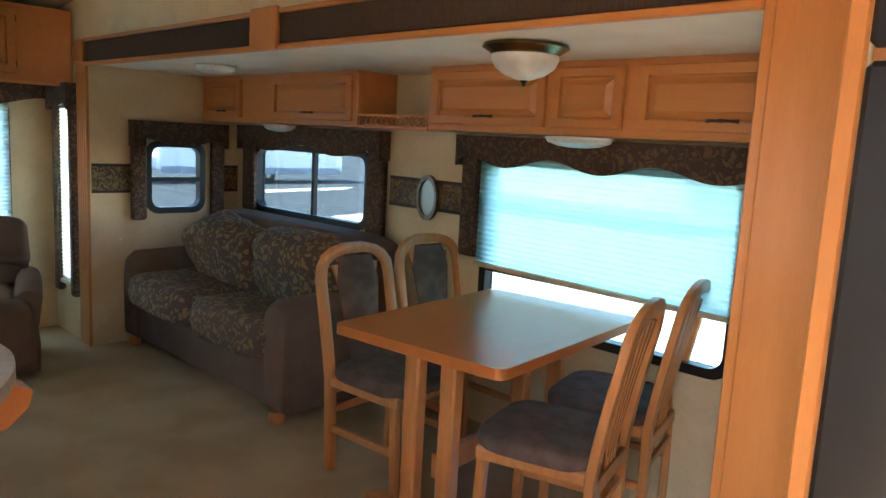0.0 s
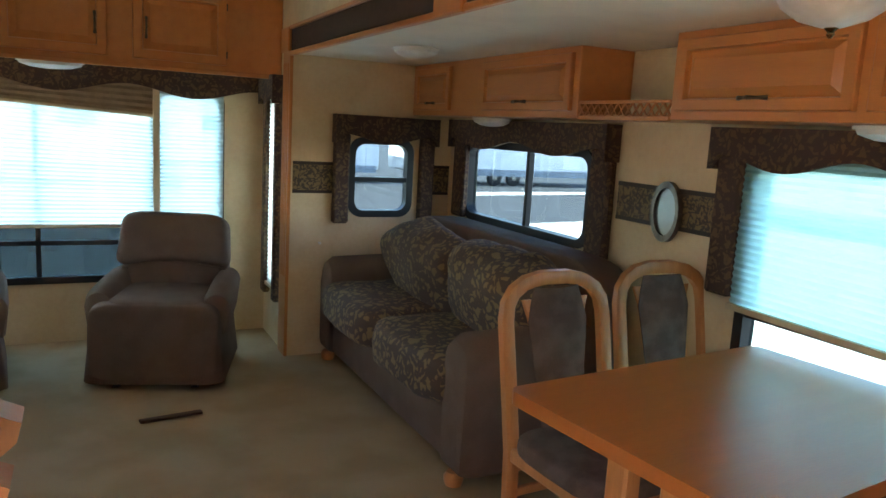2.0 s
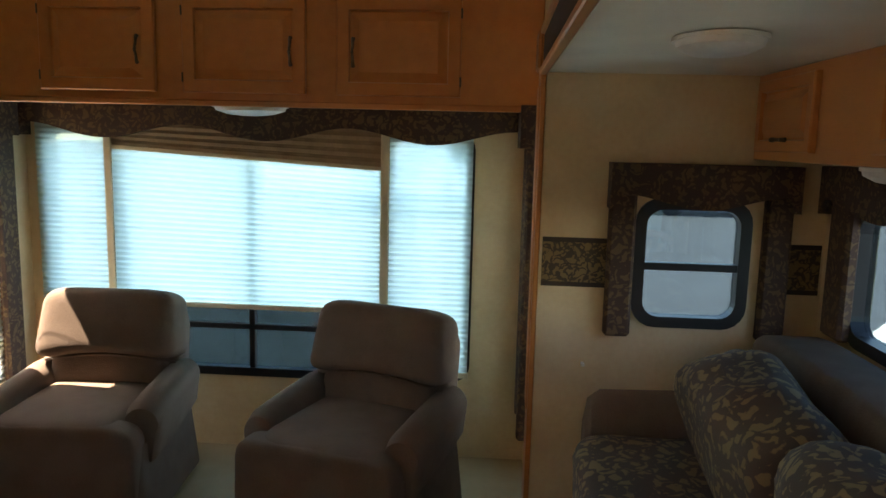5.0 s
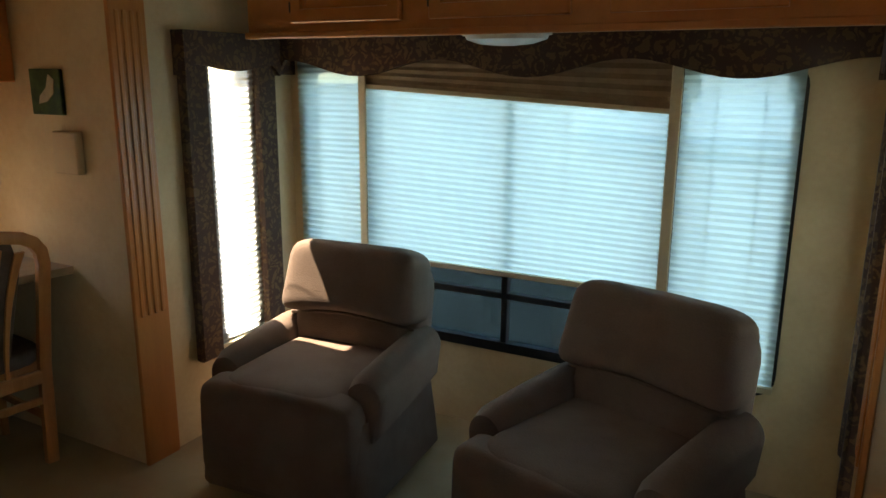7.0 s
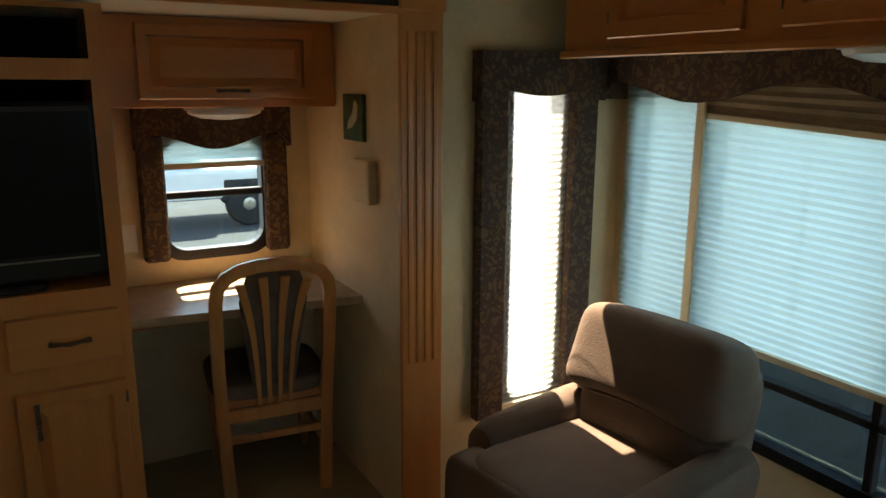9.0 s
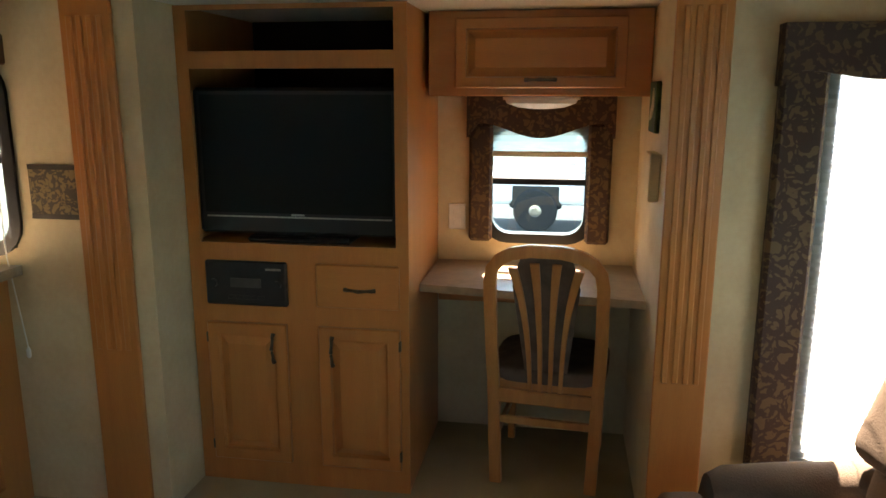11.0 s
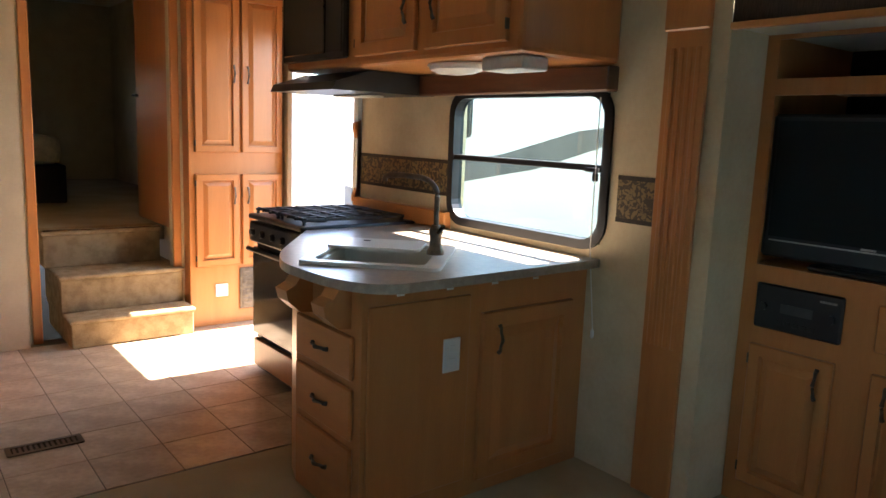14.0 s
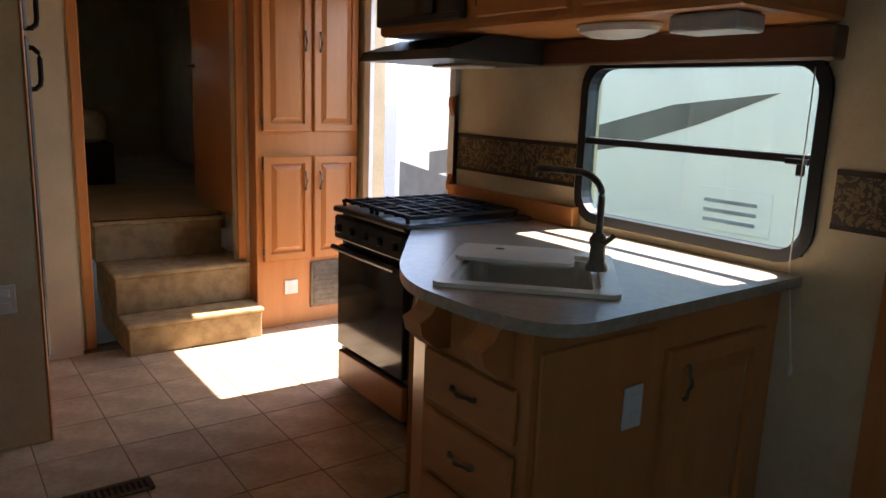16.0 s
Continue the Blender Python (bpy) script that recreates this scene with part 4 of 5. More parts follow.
fb = Vector((0.615, 2.62, ZK + 0.014))
fa = thing("faucet", fb, "dark pewter gooseneck faucet at the sink", "faucet")
part("base", lathe([(0.036, 0), (0.036, 0.012), (0.026, 0.03), (0.024, 0.075), (0.029, 0.085), (0.029, 0.10), (0.018, 0.12)], fb, 16), PEWTER, fa, smooth=True)
pts = [fb + Vector((0, 0, 0.1)), fb + Vector((0, 0, 0.18)), fb + Vector((0, 0, 0.235))]
for k in range(1, 9):
    a = math.pi / 2 * k / 8
    q = SA * (0.085 * (1 - math.cos(a)))
    pts.append(fb + Vector((q.x, q.y, 0.235 + 0.075 * math.sin(a))))
for o, z in ((0.14, 0.314), (0.195, 0.314), (0.213, 0.306), (0.217, 0.288)):
    pts.append(fb + Vector((SA.x * o, SA.y * o, z)))
part("spout", tube(pts, 0.0115, 10), PEWTER, fa, smooth=True)
part("lever", tube([fb + Vector((0, 0, 0.09)), fb + Vector((0.02, 0.05, 0.10)), fb + Vector((0.03, 0.085, 0.125))], 0.009, 8), PEWTER, fa, smooth=True)

# range
rg = thing("gas_range", (0.36, 1.36, 0), "black gas range with cast-iron grates between counter and door", "stove")
part("body", box(0.06, 0.70, 1.06, 1.694, 0.02, 0.895, 0.006), BLACK, rg)
part("cooktop", box(0.05, 0.75, 1.05, 1.697, 0.896, 0.925, 0.012, 2), BLACK, rg)
part("oven_door", box(0.702, 0.735, 1.08, 1.68, 0.24, 0.74, 0.008), STOVEGLASS, rg, "black glass oven door")
part("control_panel", box(0.702, 0.75, 1.07, 1.69, 0.77, 0.885, 0.01), BLACK, rg)
part("oven_handle", tube([(0.77, 1.1, 0.735), (0.775, 1.37, 0.735), (0.77, 1.66, 0.735)], 0.014, 8), BLACK, rg, smooth=True)
for k in range(5):
    y = 1.13 + k * 0.125
    part("knob", lathe([(0.021, 0), (0.02, 0.012), (0.015, 0.022)], (0, 0, 0), 12), BLACK, rg).matrix_basis = Matrix.Translation((0.75, y, 0.828)) @ Matrix.Rotation(radians(90), 4, "Y")
for y0 in (1.09, 1.39):
    bms = []
    for k in range(6):
        x = 0.12 + k * 0.115
        bms.append(box(x, x + 0.014, y0, y0 + 0.27, 0.945, 0.962, 0.003))
    for k in range(4):
        y = y0 + k * 0.085
        bms.append(box(0.10, 0.72, y, y + 0.013, 0.942, 0.958, 0.003))
    for x in (0.11, 0.70):
        for y in (y0, y0 + 0.255):
            bms.append(box(x, x + 0.014, y, y + 0.014, 0.926, 0.944, 0))
    part("grate", joined(*bms), mat("cast_iron", (0.02, 0.02, 0.02), 0.55) if y0 < 1.1 else bpy.data.materials["cast_iron"], rg, "cast-iron grate")
for x in (0.24, 0.56):
    for y in (1.22, 1.53):
        part("burner", lathe([(0.045, 0), (0.045, 0.01), (0.03, 0.016)], (x, y, 0.925), 14), BLACK, rg)
part("drawer_front", box(0.702, 0.73, 1.08, 1.68, 0.05, 0.21, 0.006), WOOD, rg)
structure("trim_backsplash", box(0.004, 0.05, 1.02, 1.95, ZK + 0.002, ZK + 0.09, 0.004), WOODH, "wooden splash rail behind the range")
structure("trim_door_grab", prism(face("+y", 1.0), [(0.004, 0.95), (0.05, 0.97), (0.05, 1.0), (0.028, 1.06), (0.028, 1.35), (0.05, 1.41), (0.05, 1.45), (0.004, 1.47)], 0, 0.03), WOOD, "shaped wooden grab rail at the entry door")

# upper kitchen cabinets, microwave and hood
KX = 0.55
ku = thing("kitchen_wall_cabinet", (0.3, 2.1, 1.70), "honey wood wall cabinets over the kitchen counter", "cabinet")
part("body", box(0.004, KX, 1.12, 2.995, 1.71, 2.42, 0.02, 2), WOOD, ku)
fku = face("+x", KX)
panel_door(fku, 1.88, 2.36, 1.75, 2.37, ku, 0.001, (2.30, 1.92, "v"), hinge=(1.88,))
panel_door(fku, 2.43, 2.93, 1.75, 2.37, ku, 0.001, (2.50, 1.92, "v"), hinge=(2.93,))
part("valance_board", box(0.03, 0.10, 1.7, 3.02, 1.60, 1.70, 0.006), mat("dark_wood", (0.12, 0.055, 0.025), 0.5, scale=4, stretch=(8, 1, 8)), ku, "dark wooden board over the window")
mw = thing("microwave", (0.56, 1.42, 1.75), "black built-in microwave oven", "microwave")
part("body", slab(fku, 1.14, 1.80, 1.75, 2.19, 0.001, 0.03, 0.008), BLACK, mw)
part("door", slab(fku, 1.17, 1.62, 1.78, 2.10, 0.03, 0.045, 0.006), STOVEGLASS, mw, "black glass door")
part("key_panel", slab(fku, 1.64, 1.78, 1.78, 2.10, 0.03, 0.036, 0.004), BLACK, mw)
hd = thing("range_hood", (0.3, 1.4, 1.60), "black range hood under the wall cabinets", "range hood")
part("body", prism(face("+y", 1.06), [(0.004, 1.60), (0.62, 1.60), (0.60, 1.64), (0.40, 1.705), (0.004, 1.705)], 0, 0.70), BLACK, hd)
part("lamp_lens", box(0.15, 0.3, 1.2, 1.5, 1.588, 1.599, 0.003), FROST, hd)
ph = thing("paper_towel_holder", (0.2, 2.75, 1.62), "clear plastic holder under the wall cabinet", "holder")
part("body", box(0.36, 0.50, 2.72, 2.95, 1.655, 1.708, 0.01, 2), FROST, ph)

# ---- entry door, pantry and steps ----
casing("trim_door_entry", [ring(face("+x", 0.001), rrect(DOOR[0] - 0.07, DOOR[1] + 0.05, 0.0, DOOR[3] + 0.06, 0.09), rrect(DOOR[0], DOOR[1], 0.006, DOOR[3], 0.07), 0, 0.03)], WHITE, "white moulded entry door frame")
PX = 0.72
pn = thing("pantry_cabinet", (0.36, -0.05, 0), "tall honey wood pantry with four raised-panel doors", "cabinet")
part("body", box(0.036, PX, -0.118, -0.002, 0.0, 2.32, 0.004), WOOD, pn)
part("crown", box(0.036, PX + 0.03, -0.117, 0.035, 2.321, 2.36, 0.01), WOODH, pn)
fp = face("+y", 0.0)
for a, b, h in ((0.05, 0.35, 0.31), (0.37, 0.68, 0.41)):
    hg = (a if h > (a + b) / 2 else b,)
    panel_door(fp, a, b, 1.22, 2.28, pn, 0.001, (h, 1.75, "v"), hinge=hg)
    panel_door(fp, a, b, 0.43, 1.07, pn, 0.001, (h, 0.92, "v"), hinge=hg)
pv = thing("furnace_grille", (0.2, 0.0, 0.08), "dark louvred furnace grille low on the pantry", "grille")
part("frame", slab(fp, 0.06, 0.37, 0.10, 0.40, 0.001, 0.012, 0.004), PEWTER, pv)
for k in range(8):
    part("louvre", slab(fp, 0.08, 0.35, 0.125 + k * 0.032, 0.145 + k * 0.032, 0.012, 0.018, 0.002), PEWTER, pv)
plate("thermostat", fp, 0.50, 0.25, "small white control plate on the pantry base", 0.09, 0.09)
for k, z in enumerate((1.62, 1.45, 1.32, 1.20)):
    plate("light_switch", face("+y", -0.118), PX + 0.045, z, "white light switch beside the pantry", 0.05, 0.1 if k else 0.13)
casing("trim_hall_opening", [slab(face("+y", -0.12), HX0 - 0.055, HX0, 0, HZ + 0.05, 0.001, 0.03, 0.006), slab(face("+y", -0.12), HX1, HX1 + 0.055, 0, HZ + 0.05, 0.001, 0.03, 0.006), slab(face("+y", -0.12), HX0 + 0.001, HX1 - 0.001, HZ, HZ + 0.05, 0.001, 0.03, 0.006)])
structure("wall_hall_right", box(1.70, 1.995, -0.118, -0.03, 0, ZC, 0), PANEL, "beige panel beside the fridge")
for k, (y1, z) in enumerate(((0.13, 0.185), (-0.07, 0.425), (-0.40, 0.67))):
    x0, x1 = ((0.745, 1.50), (0.75, 1.515), (0.80, 1.55))[k]
    s_ = tagged(part("step", joined(box(x0, x1, -0.60, y1, 0.0 if k == 0 else (0.185, 0.425)[k - 1] + 0.001, z - 0.03, 0.006), box(x0 - 0.012, x1 + 0.012, -0.60, y1 + 0.02, z - 0.03, z, 0.014, 2)), STEPCARPET), "tan carpeted step up to the bedroom", "step", "bedroom steps")
casing("trim_step_nosing", [box(0.80, 1.55, -0.40, -0.375, 0.671, 0.678, 0.002)], BRASS, "brass nosing strip")

# bedroom glimpsed through the opening
bd = thing("bed", (1.9, -3.2, 0.668), "bed with a pale floral quilt in the dim bedroom", "bed")
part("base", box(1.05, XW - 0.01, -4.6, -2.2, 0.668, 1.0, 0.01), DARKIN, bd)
part("quilt", cushion(1.74, -3.4, 1.12, 0.72, 1.2, 0.14, 0.3, puff=0.03), CREAMPAINT, bd, "pale quilt", True)
window("window_bedroom", face("+y", -5.0), (1.0, 1.22, 1.5, 1.95), 0.04)
dr2 = thing("bedroom_door", (1.68, -0.8, 0.668), "brown wooden bedroom door standing open", "door")
part("leaf", box(0.735, 0.77, -1.02, -0.25, 0.672, 2.52, 0.004), WOOD, dr2)
part("handle", tube([(0.77, -0.95, 1.6), (0.81, -0.95, 1.6), (0.81, -0.85, 1.6)], 0.009, 8), PEWTER, dr2)

# fridge
FX = 2.0
fg = thing("fridge_cabinet", (2.2, 0.5, 0), "wooden fridge housing with an end panel", "cabinet")
part("end_panel", box(FX, XW - 0.004, 0.95, 0.985, 0.0, ZC - 0.002, 0.003), PAPER, fg, "cream papered end panel")
part("stile", box(FX - 0.012, FX - 0.001, 0.955, 0.99, 0.0, ZC - 0.002, 0.006), WOOD, fg)
part("body", box(FX, XW - 0.004, -0.02, 0.948, 0.0, ZC - 0.003, 0), WOOD, fg)
fq = face("-x", FX)
fgd = thing("fridge", (FX, 0.5, 0.3), "black two-door fridge with bow handles", "fridge")
for z0, z1 in ((0.35, 1.62), (1.64, 2.1)):
    d_ = part("door", slab(fq, 0.06, 0.95, z0, z1, 0.001, 0.03, 0.01), BLACK, fgd)
for z0, z1 in ((1.42, 1.58), (1.65, 1.81)):
    part("handle", tube([fq(0.85, z0, 0.03), fq(0.85, z0 + 0.002, 0.055), fq(0.85, z0 + 0.018, 0.072), fq(0.85, z0 + 0.04, 0.076), fq(0.85, z1 - 0.04, 0.076), fq(0.85, z1 - 0.018, 0.072), fq(0.85, z1 - 0.002, 0.055), fq(0.85, z1, 0.03)], 0.01, 8), BLACK, fgd)
plate("wall_socket", face("+y", 0.985), 2.12, 0.62, "white socket on the fridge housing end")

# ---- sofa ----
so = thing("sofa", (3.15, 4.42, 0), "dark brown two-seat sofa with leaf-patterned loose cushions", "sofa")
S0, S1, SF = 3.55, 5.465, 2.70
part("base", box(SF, XS - 0.04, S0 + 0.06, S1 - 0.06, 0.055, 0.30, 0.03, 3), FABRIC, so, smooth=True)
part("back", cushion(3.375, (S0 + S1) / 2, 0.545, 0.13, (S1 - S0) / 2 - 0.03, 0.365, 0.24), FABRIC, so, smooth=True)
for y in (S0 + 0.10, S1 - 0.10):
    prof = [(y - 0.088, 0.06), (y + 0.088, 0.06)] + [(y + 0.1 * math.cos(math.pi * k / 12), 0.54 + 0.1 * math.sin(math.pi * k / 12)) for k in range(13)]
    bm = bmesh.new()
    rr = []
    for x, k, dz in ((SF - 0.035, 0.78, -0.04), (SF - 0.022, 0.94, -0.015), (SF + 0.02, 1, 0), (3.1, 1, 0.01), (3.42, 1, 0.03)):
        rr.append([bm.verts.new((x, y + (u - y) * k, 0.34 + (v - 0.34) * k + (dz if v > 0.3 else 0))) for u, v in prof])
    for a, b in zip(rr, rr[1:]):
        for i in range(len(a)):
            bm.faces.new((a[i], a[(i + 1) % len(a)], b[(i + 1) % len(a)], b[i]))
    bm.faces.new(rr[0])
    bm.faces.new(rr[-1])
    part("arm", bm, FABRIC, so, smooth=True)
for k, y in enumerate((4.09, 4.92)):
    part("seat_cushion", cushion(2.945, y, 0.405, 0.35, 0.41, 0.115, 0.38, puff=0.07, seed=k), TAPESTRY, so, "leaf-patterned brown seat cushion", True)
    part("back_cushion", cushion(3.11, y - 0.09, 0.69, 0.17, 0.425, 0.225, 0.66, nu=40, nv=22, puff=0.16, tilt=-18, seed=k + 5), TAPESTRY, so, "leaf-patterned plump back cushion", True)
for y in (S0 + 0.1, S1 - 0.1):
    for x in (SF + 0.0, 3.4):
        part("foot", lathe([(0.035, 0), (0.042, 0.02), (0.042, 0.04), (0.03, 0.058)], (x, y, 0), 12), CHAIRWOOD, so, "turned pale wood foot", True)

# ---- dinette ----
TZ = 0.755
tb = thing("dining_table", (2.955, 2.45, 0), "honey oak dining table with paired trestle legs", "table", placed=False)
tb.rotation_euler = (0, 0, radians(6))
tt = prism(face("+z", TZ - 0.038), rrect(-0.545, 0.53, -0.39, 0.39, 0.04), 0, 0.038)
bmesh.ops.bevel(tt, geom=[e for e in tt.edges if e.calc_face_angle(0) > 1.2], offset=0.008, segments=2, affect="EDGES")
part("tabletop", tt, OAK, tb)
part("apron", box(-0.46, 0.45, -0.30, 0.30, TZ - 0.075, TZ - 0.039, 0.004), OAK, tb)
for x in (-0.40, 0.36):
    for y in (-0.085, 0.085):
        part("leg", box(x - 0.03, x + 0.03, y - 0.035, y + 0.035, 0.06, TZ - 0.076, 0.008), CHAIRWOOD, tb)
    part("foot", box(x - 0.04, x + 0.04, -0.3, 0.3, 0.0, 0.058, 0.012), CHAIRWOOD, tb)
part("stretcher", box(-0.37, 0.33, -0.015, 0.015, 0.2, 0.3, 0.004), CHAIRWOOD, tb)

ch = make_chair("dining_chair", "arched bentwood dining chair with grey-brown padded seat at the table", "chairs round the table")
ch.matrix_basis = pose(2.80, 2.88, 0, 0, 0, 4)
copy_thing(ch, pose(3.33, 2.97, 0, 0, 0, 0))
copy_thing(ch, pose(2.79, 2.02, 0, 0, 0, 196))
copy_thing(ch, pose(3.31, 2.10, 0, 0, 0, 194))
dc = copy_thing(ch, pose(-0.58, 4.835, 0, 0, 0, -96))
tagged(dc, "arched bentwood chair pushed up to the desk", "chair", "desk seating")

# ---- recliners ----
rc = make_recliner("recliner", "brown swivel recliner beside the narrow window", "recliners")
rc.matrix_basis = pose(0.63, 5.52, 0, 0, 0, 5)
r2 = copy_thing(rc, pose(1.775, 5.43, 0, 0, 0, -17))
tagged(r2, "brown swivel recliner before the rear window", "armchair", "recliners")

# ---- lamps and small things ----
lm = thing("ceiling_lamp", (2.78, 2.26, ZS), "brass ceiling lamp with a frosted glass bowl", "lamp")
part("canopy", lathe([(0.05, 0), (0.15, -0.004), (0.153, -0.016), (0.130, -0.03), (0.118, -0.04)][::-1], (2.78, 2.26, ZS - 0.001), 32), BRASS, lm, "antique brass canopy", True)
part("bowl", lathe([(0.118, -0.04), (0.12, -0.055), (0.105, -0.085), (0.07, -0.11), (0.025, -0.125), (0.005, -0.127)], (2.78, 2.26, ZS), 32), FROST, lm, "frosted glass bowl", True)
part("finial", lathe([(0.012, -0.12), (0.014, -0.128), (0.007, -0.135), (0.009, -0.14), (0.003, -0.148)], (2.78, 2.26, ZS), 12), BRASS, lm, smooth=True)


def puck(f3, label, rx=0.12, ry=0.085):
    o = thing("ceiling_light", f3, label, "light")
    part("base", lathe([(0.5, 0), (1.0, -0.002), (1.0, -0.012)], f3, 24, (rx, ry)), WHITE, o)
    part("lens", lathe([(0.94, -0.012), (0.9, -0.026), (0.6, -0.042), (0.2, -0.048)], f3, 24, (rx, ry)), FROST, o, "ribbed translucent lens", True)
    return o


puck((2.82, 4.52, ZS - 0.001), "oval white ceiling light in the slide-out", 0.11, 0.13)
puck((3.38, 4.72, ZB - 0.001), "white light under the overhead cabinet", 0.1, 0.13)
puck((3.38, 2.42, ZB - 0.001), "white light under the overhead cabinet", 0.1, 0.17)
puck((1.22, 5.86, 1.688), "white light under the rear cabinet", 0.17, 0.09)
puck((-0.68, 4.76, 1.499), "white light under the desk cabinet", 0.09, 0.15)
puck((0.38, 2.42, 1.708), "white light under the kitchen cabinet", 0.1, 0.17)

orn = thing("oval_mirror", fs(3.46, 1.02, 0.0), "small oval mirror in a pewter frame on the wall border", "mirror")
ov = lambda k: [(3.46 + 0.08 * k * math.cos(a), 1.15 + 0.125 * k * math.sin(a)) for a in np.linspace(0, 2 * math.pi, 28, endpoint=False)]
part("frame", ring(fs, ov(1.0), ov(0.78), 0.006, 0.03), PEWTER, orn, smooth=True)
part("glass", prism(fs, ov(0.79), 0.006, 0.018), SILVER, orn, "mirror glass")

fw = face("-y", LY1)
pc = thing("wall_plaque", fw(-0.36, 1.37, 0), "small green plaque with a pale leaf motif", "plaque")
part("board", slab(fw, -0.45, -0.27, 1.38, 1.55, 0.001, 0.018, 0.003), GREEN, pc)
part("motif", prism(fw, [(-0.40, 1.42), (-0.35, 1.43), (-0.31, 1.46), (-0.30, 1.51), (-0.33, 1.53), (-0.35, 1.48), (-0.39, 1.45)], 0.0185, 0.022), CREAMPAINT, pc, "pale leaf shape")
bx = thing("junction_box", fw(-0.25, 1.18, 0), "cream surface-mounted box on the alcove wall", "box")
part("cover", slab(fw, -0.33, -0.19, 1.16, 1.32, 0.001, 0.035, 0.005), PANEL, bx)

st = thing("wooden_slat", (1.72, 4.70, 0), "loose dark wooden slat lying on the carpet", "slat")
part("board", bar([(1.58, 4.68, 0.008), (1.86, 4.72, 0.008)], 0.035, 0.014, (-0.25, 0.96, 0)), mat("slat_wood", (0.10, 0.055, 0.03), 0.6, scale=8), st)
rgst = thing("floor_register", (1.88, 1.55, 0), "brown metal floor register in the tiles", "vent")
part("frame", ring(face("+z", 0.004), rrect(1.74, 2.04, 1.50, 1.60, 0.01), rrect(1.76, 2.02, 1.52, 1.58, 0.005), 0, 0.006), PEWTER, rgst)
# Dark sheet whose colour stands in for the shaded duct below the louvres.
part("backing", box(1.76, 2.02, 1.52, 1.58, 0.001, 0.004, 0), DARKIN, rgst)
for k in range(12):
    part("louvre", box(1.77 + k * 0.021, 1.78 + k * 0.021, 1.52, 1.58, 0.0045, 0.009, 0), PEWTER, rgst)
cd = thing("shade_cord", (0.05, 2.93, 0.6), "white pull cord hanging beside the kitchen window", "cord")
part("cord", tube([(0.03, 2.93, 1.58), (0.03, 2.93, 0.95), (0.05, 2.99, 0.62)], 0.0025, 5), WHITE, cd)
part("toggle", lathe([(0.004, 0.0), (0.008, -0.01), (0.007, -0.035), (0.003, -0.04)], (0.05, 2.99, 0.62), 8), WHITE, cd)
hk = thing("wall_hook", fe(2.66, 0.70, 0), "tiny white hook on the slide-out end wall", "hook")
part("knob", tube([fe(2.66, 0.705, 0.001), fe(2.66, 0.705, 0.02)], 0.008, 8), WHITE, hk)

# ---- outside ----
GZ = -0.95
structure("ground", box(-220, 220, -220, 220, GZ - 0.2, GZ, 0), ASPHALT, "grey asphalt of the dealer's lot")


def trailer(x0, x1, y0, y1, z1, wins, side, label, swoosh=True):
    """A parked white travel trailer with rounded edges, windows, wheels and a painted sweep."""
    t = thing("travel_trailer", ((x0 + x1) / 2, (y0 + y1) / 2, GZ), label, "trailer", "parked trailers")
    part("body", box(x0, x1, y0, y1, GZ + 0.55, z1, 0.12, 3), GELCOAT, t)
    p = {"+x": x1, "-x": x0, "+y": y1, "-y": y0}[side]
    f = face(side, p)
    a, b = (y0, y1) if side[1] == "x" else (x0, x1)
    part("skirt", slab(f, a + 0.15, b - 0.15, GZ + 0.45, GZ + 0.75, 0.001, 0.01, 0), BLUEGREY, t)
    for u, v, w, h in wins:
        wo = part("window", ring(f, rrect(u, u + w, v, v + h, 0.06), rrect(u + 0.03, u + w - 0.03, v + 0.03, v + h - 0.03, 0.05), 0.001, 0.02), BLACK, t)
        part("pane", prism(f, rrect(u + 0.03, u + w - 0.03, v + 0.03, v + h - 0.03, 0.05), 0.001, 0.008), SCREEN, wo, "dark tinted glass")
    for c in ((a + b) / 2 - 0.5, (a + b) / 2 + 0.5):
        q = Matrix.Translation(f(c, GZ + 0.36, -0.12)) @ Matrix.Rotation(radians(90), 4, "Y" if side[1] == "x" else "X")
        wh = part("wheel", lathe([(0.2, -0.1), (0.34, -0.1), (0.36, -0.06), (0.36, 0.06), (0.34, 0.1), (0.2, 0.1)], (0, 0, 0), 24), RUBBER, t, "black tyre")
        wh.matrix_basis = q
        part("rim", lathe([(0.2, -0.09), (0.2, 0.09), (0.12, 0.1), (0.05, 0.115)], (0, 0, 0), 18), STEEL, wh, "steel rim")
    return t, f


tr, tf = trailer(-5.6, -3.0, -4.5, 3.3, 2.4, [(-1.98, 1.36, 0.48, 0.62)], "+x", "white travel trailer with a dark painted sweep parked alongside")
part("sweep", prism(tf, [(-3.6, 0.48), (-0.95, 0.98), (-0.45, 1.07), (0.35, 1.31), (1.06, 1.58), (0.1, 1.47), (-0.97, 1.2), (-3.6, 0.78)], 0.001, 0.006), GREYBAND, tr, "dark grey painted sweep")
part("lower_panel", prism(tf, [(-4.3, 0.1), (-2.9, 0.1), (-2.6, 0.45), (-4.3, 0.6)], 0.001, 0.005), GREYBAND, tr, "dark lower panel")
vent_f = part("vent_door", slab(tf, 0.42, 1.10, 0.46, 0.82, 0.001, 0.012, 0.004), GELCOAT, tr, "white appliance vent door")
for k in range(3):
    part("louvre", slab(tf, 0.50, 0.98, 0.53 + k * 0.08, 0.56 + k * 0.08, 0.012, 0.02, 0.003), BLUEGREY, vent_f)
trailer(-28.0, -25.4, 5.5, 15.5, 2.4, [(6.5, 1.0, 0.9, 0.7), (9.5, 1.0, 0.9, 0.7)], "+x", "white travel trailer across the lot")
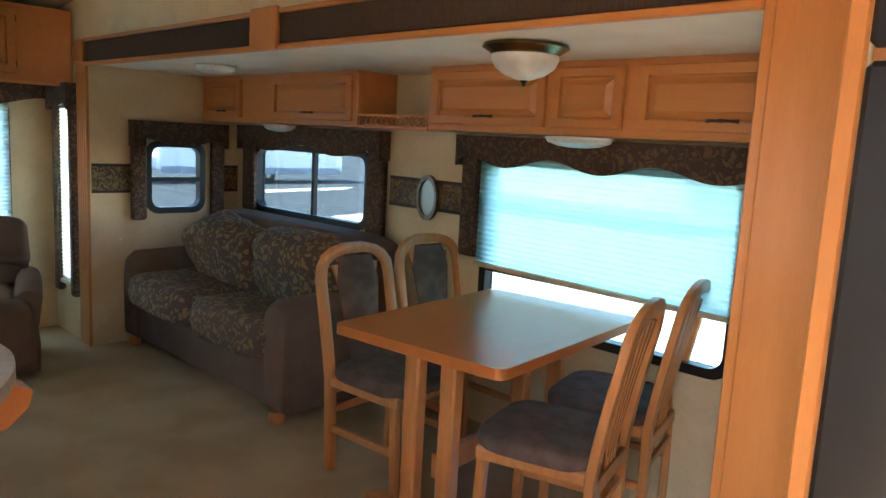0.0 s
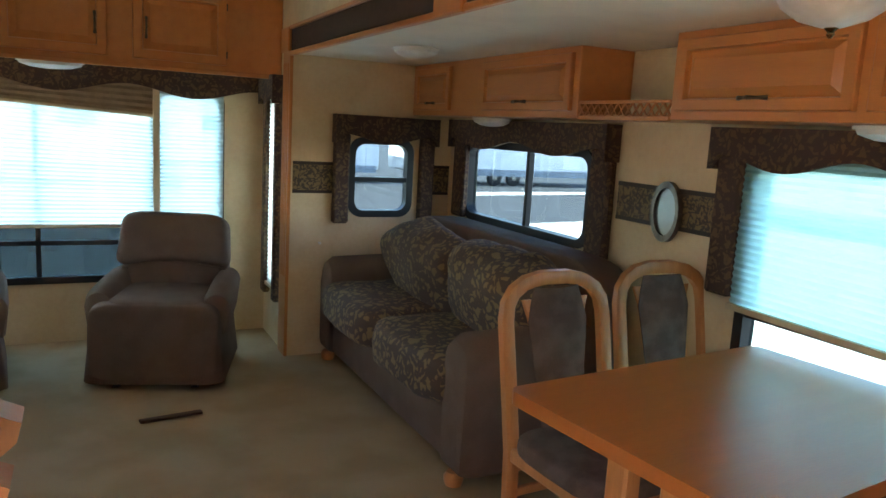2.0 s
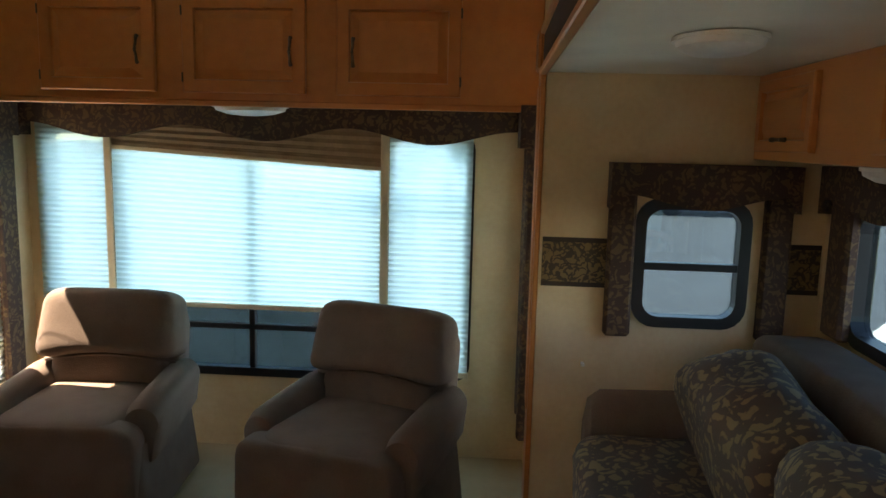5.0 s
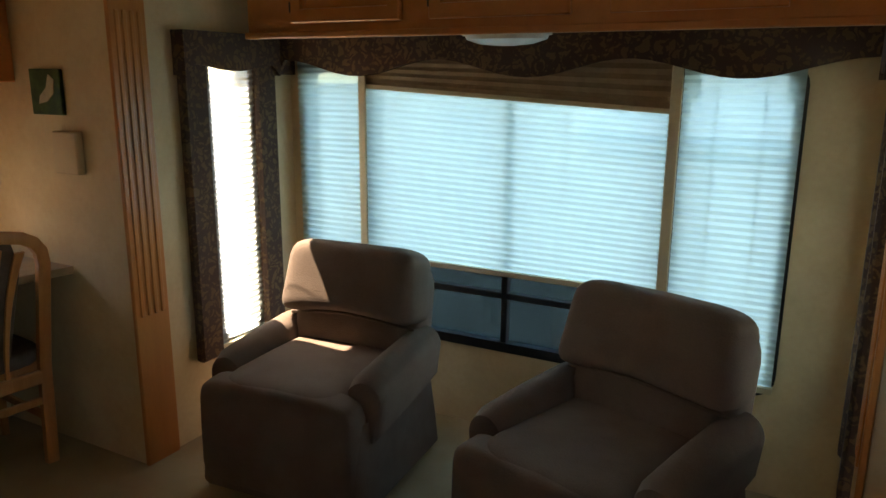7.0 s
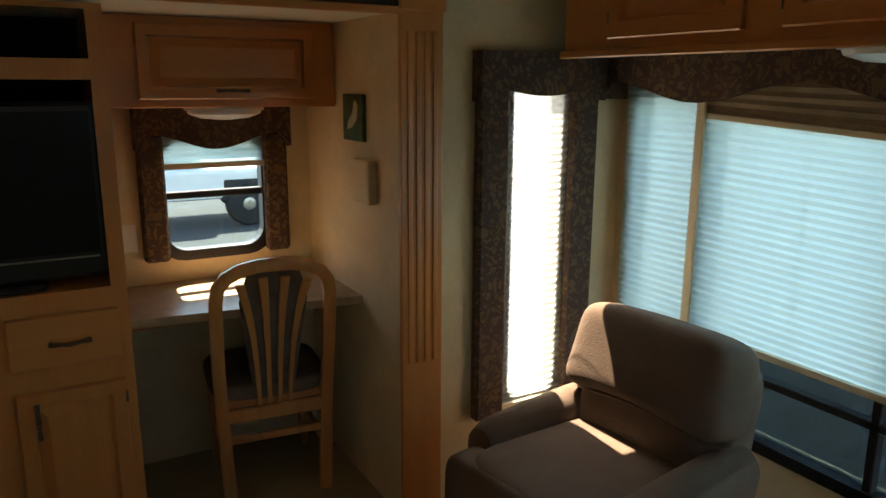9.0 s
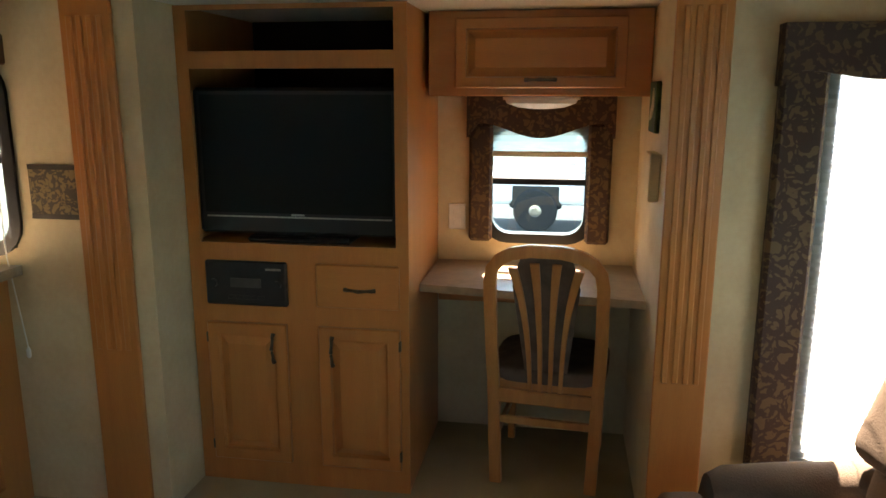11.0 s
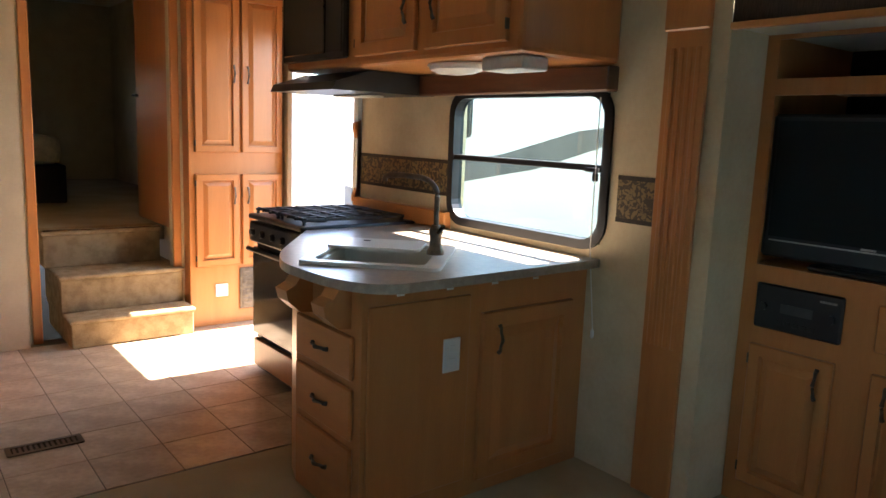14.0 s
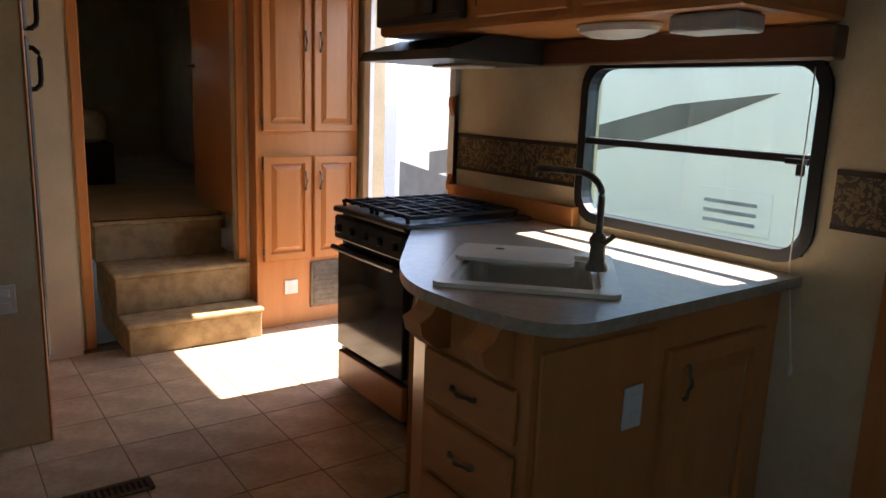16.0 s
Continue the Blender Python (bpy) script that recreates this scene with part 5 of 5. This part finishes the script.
trailer(14.0, 23.5, 30.0, 32.6, 2.4, [(16.0, 0.9, 0.9, 0.7), (20.0, 0.9, 1.1, 0.7)], "-y", "white travel trailer across the lot")
trailer(3.8, 12.6, 30.0, 32.6, 2.4, [(5.5, 0.9, 0.9, 0.6), (9.5, 0.9, 0.9, 0.6)], "-y", "white travel trailer across the lot")
trailer(20.0, 22.6, 10.0, 21.0, 2.4, [(12.0, 0.9, 0.9, 0.7), (17.2, 0.9, 1.1, 0.7)], "-x", "white travel trailer beyond the concrete apron")
trailer(-5.5, 2.5, 27.0, 29.6, 2.4, [(-2.5, 0.9, 0.9, 0.7), (0.8, 0.9, 1.1, 0.7)], "-y", "white travel trailer behind the lot's lane")


def pickup(cx, cy, side, label):
    t = thing("pickup_truck", (cx, cy, GZ), label, "truck")
    part("body", joined(box(cx - 0.9, cx + 0.9, cy - 2.6, cy + 2.6, GZ + 0.5, GZ + 1.05, 0.08, 2), box(cx - 0.8, cx + 0.8, cy - 0.9, cy + 0.9, GZ + 1.0, GZ + 1.75, 0.2, 3)), GELCOAT, t)
    for y in (cy - 1.6, cy + 1.6):
        wh = part("wheel", lathe([(0.22, -0.12), (0.37, -0.12), (0.4, -0.07), (0.4, 0.07), (0.37, 0.12), (0.22, 0.12)], (0, 0, 0), 24), RUBBER, t, "black tyre")
        wh.matrix_basis = Matrix.Translation((cx + 0.86, y, GZ + 0.40)) @ Matrix.Rotation(radians(90), 4, "Y")
        part("rim", lathe([(0.22, -0.1), (0.22, 0.1), (0.14, 0.115), (0.06, 0.13)], (0, 0, 0), 18), STEEL, wh, "steel rim")
        part("wheel_arch", box(cx + 0.75, cx + 0.905, y - 0.48, y + 0.48, GZ + 0.42, GZ + 0.9, 0.1, 2), BLACK, t)
    return t


pickup(-11.9, 6.0, "+x", "white pickup truck parked beside the lot's lane")

apron = [(3.9, 3.0), (6.0, 11.0), (11.2, 17.6), (15.4, 18.4), (20.6, 24.6), (34.0, 40.0), (60.0, 40.0), (60.0, 3.0)]
structure("pavement", prism(face("+z", GZ), apron, 0.0, 0.012), CONCRETE, "pale concrete apron beside the asphalt")
structure("pavement_strip", prism(face("+z", GZ), [(14.6, 25.4), (21.0, 26.6), (22.4, 27.8), (15.6, 26.8)], 0.0, 0.012), CONCRETE, "pale concrete strip let into the asphalt")

# roof and skin of this vehicle, which shade its own walls
structure("roof_slide", box(XW, XS + 0.1, Y0 - 0.08, Y1 + 0.08, ZS + 0.07, ZS + 0.12, 0), GELCOAT, "white slide-out roof")
structure("underside", box(-0.1, XW + 0.1, -5.1, YR + 0.1, -0.2, -0.13, 0), DARKIN, "dark underside")

# ---- floor tiles, one by one ----
tile_floor = bpy.data.objects["floor_entry"]
tm = None
TS = 0.305
for i in range(9):
    for j in range(8):
        x, y = -0.06 + i * TS, 2.09 - TS * (j + 1)
        if y < -0.19 or x + TS > 2.6:
            continue
        if tm is None:
            b_ = box(0.002, TS - 0.002, 0.002, TS - 0.002, -0.003, 0.0, 0.001)
            o_ = part("tile", b_, TILE, tile_floor)
            tm = o_.data
        else:
            o_ = new("tile", tm)
            o_.parent = tile_floor
        o_.location = (x, y, 0)
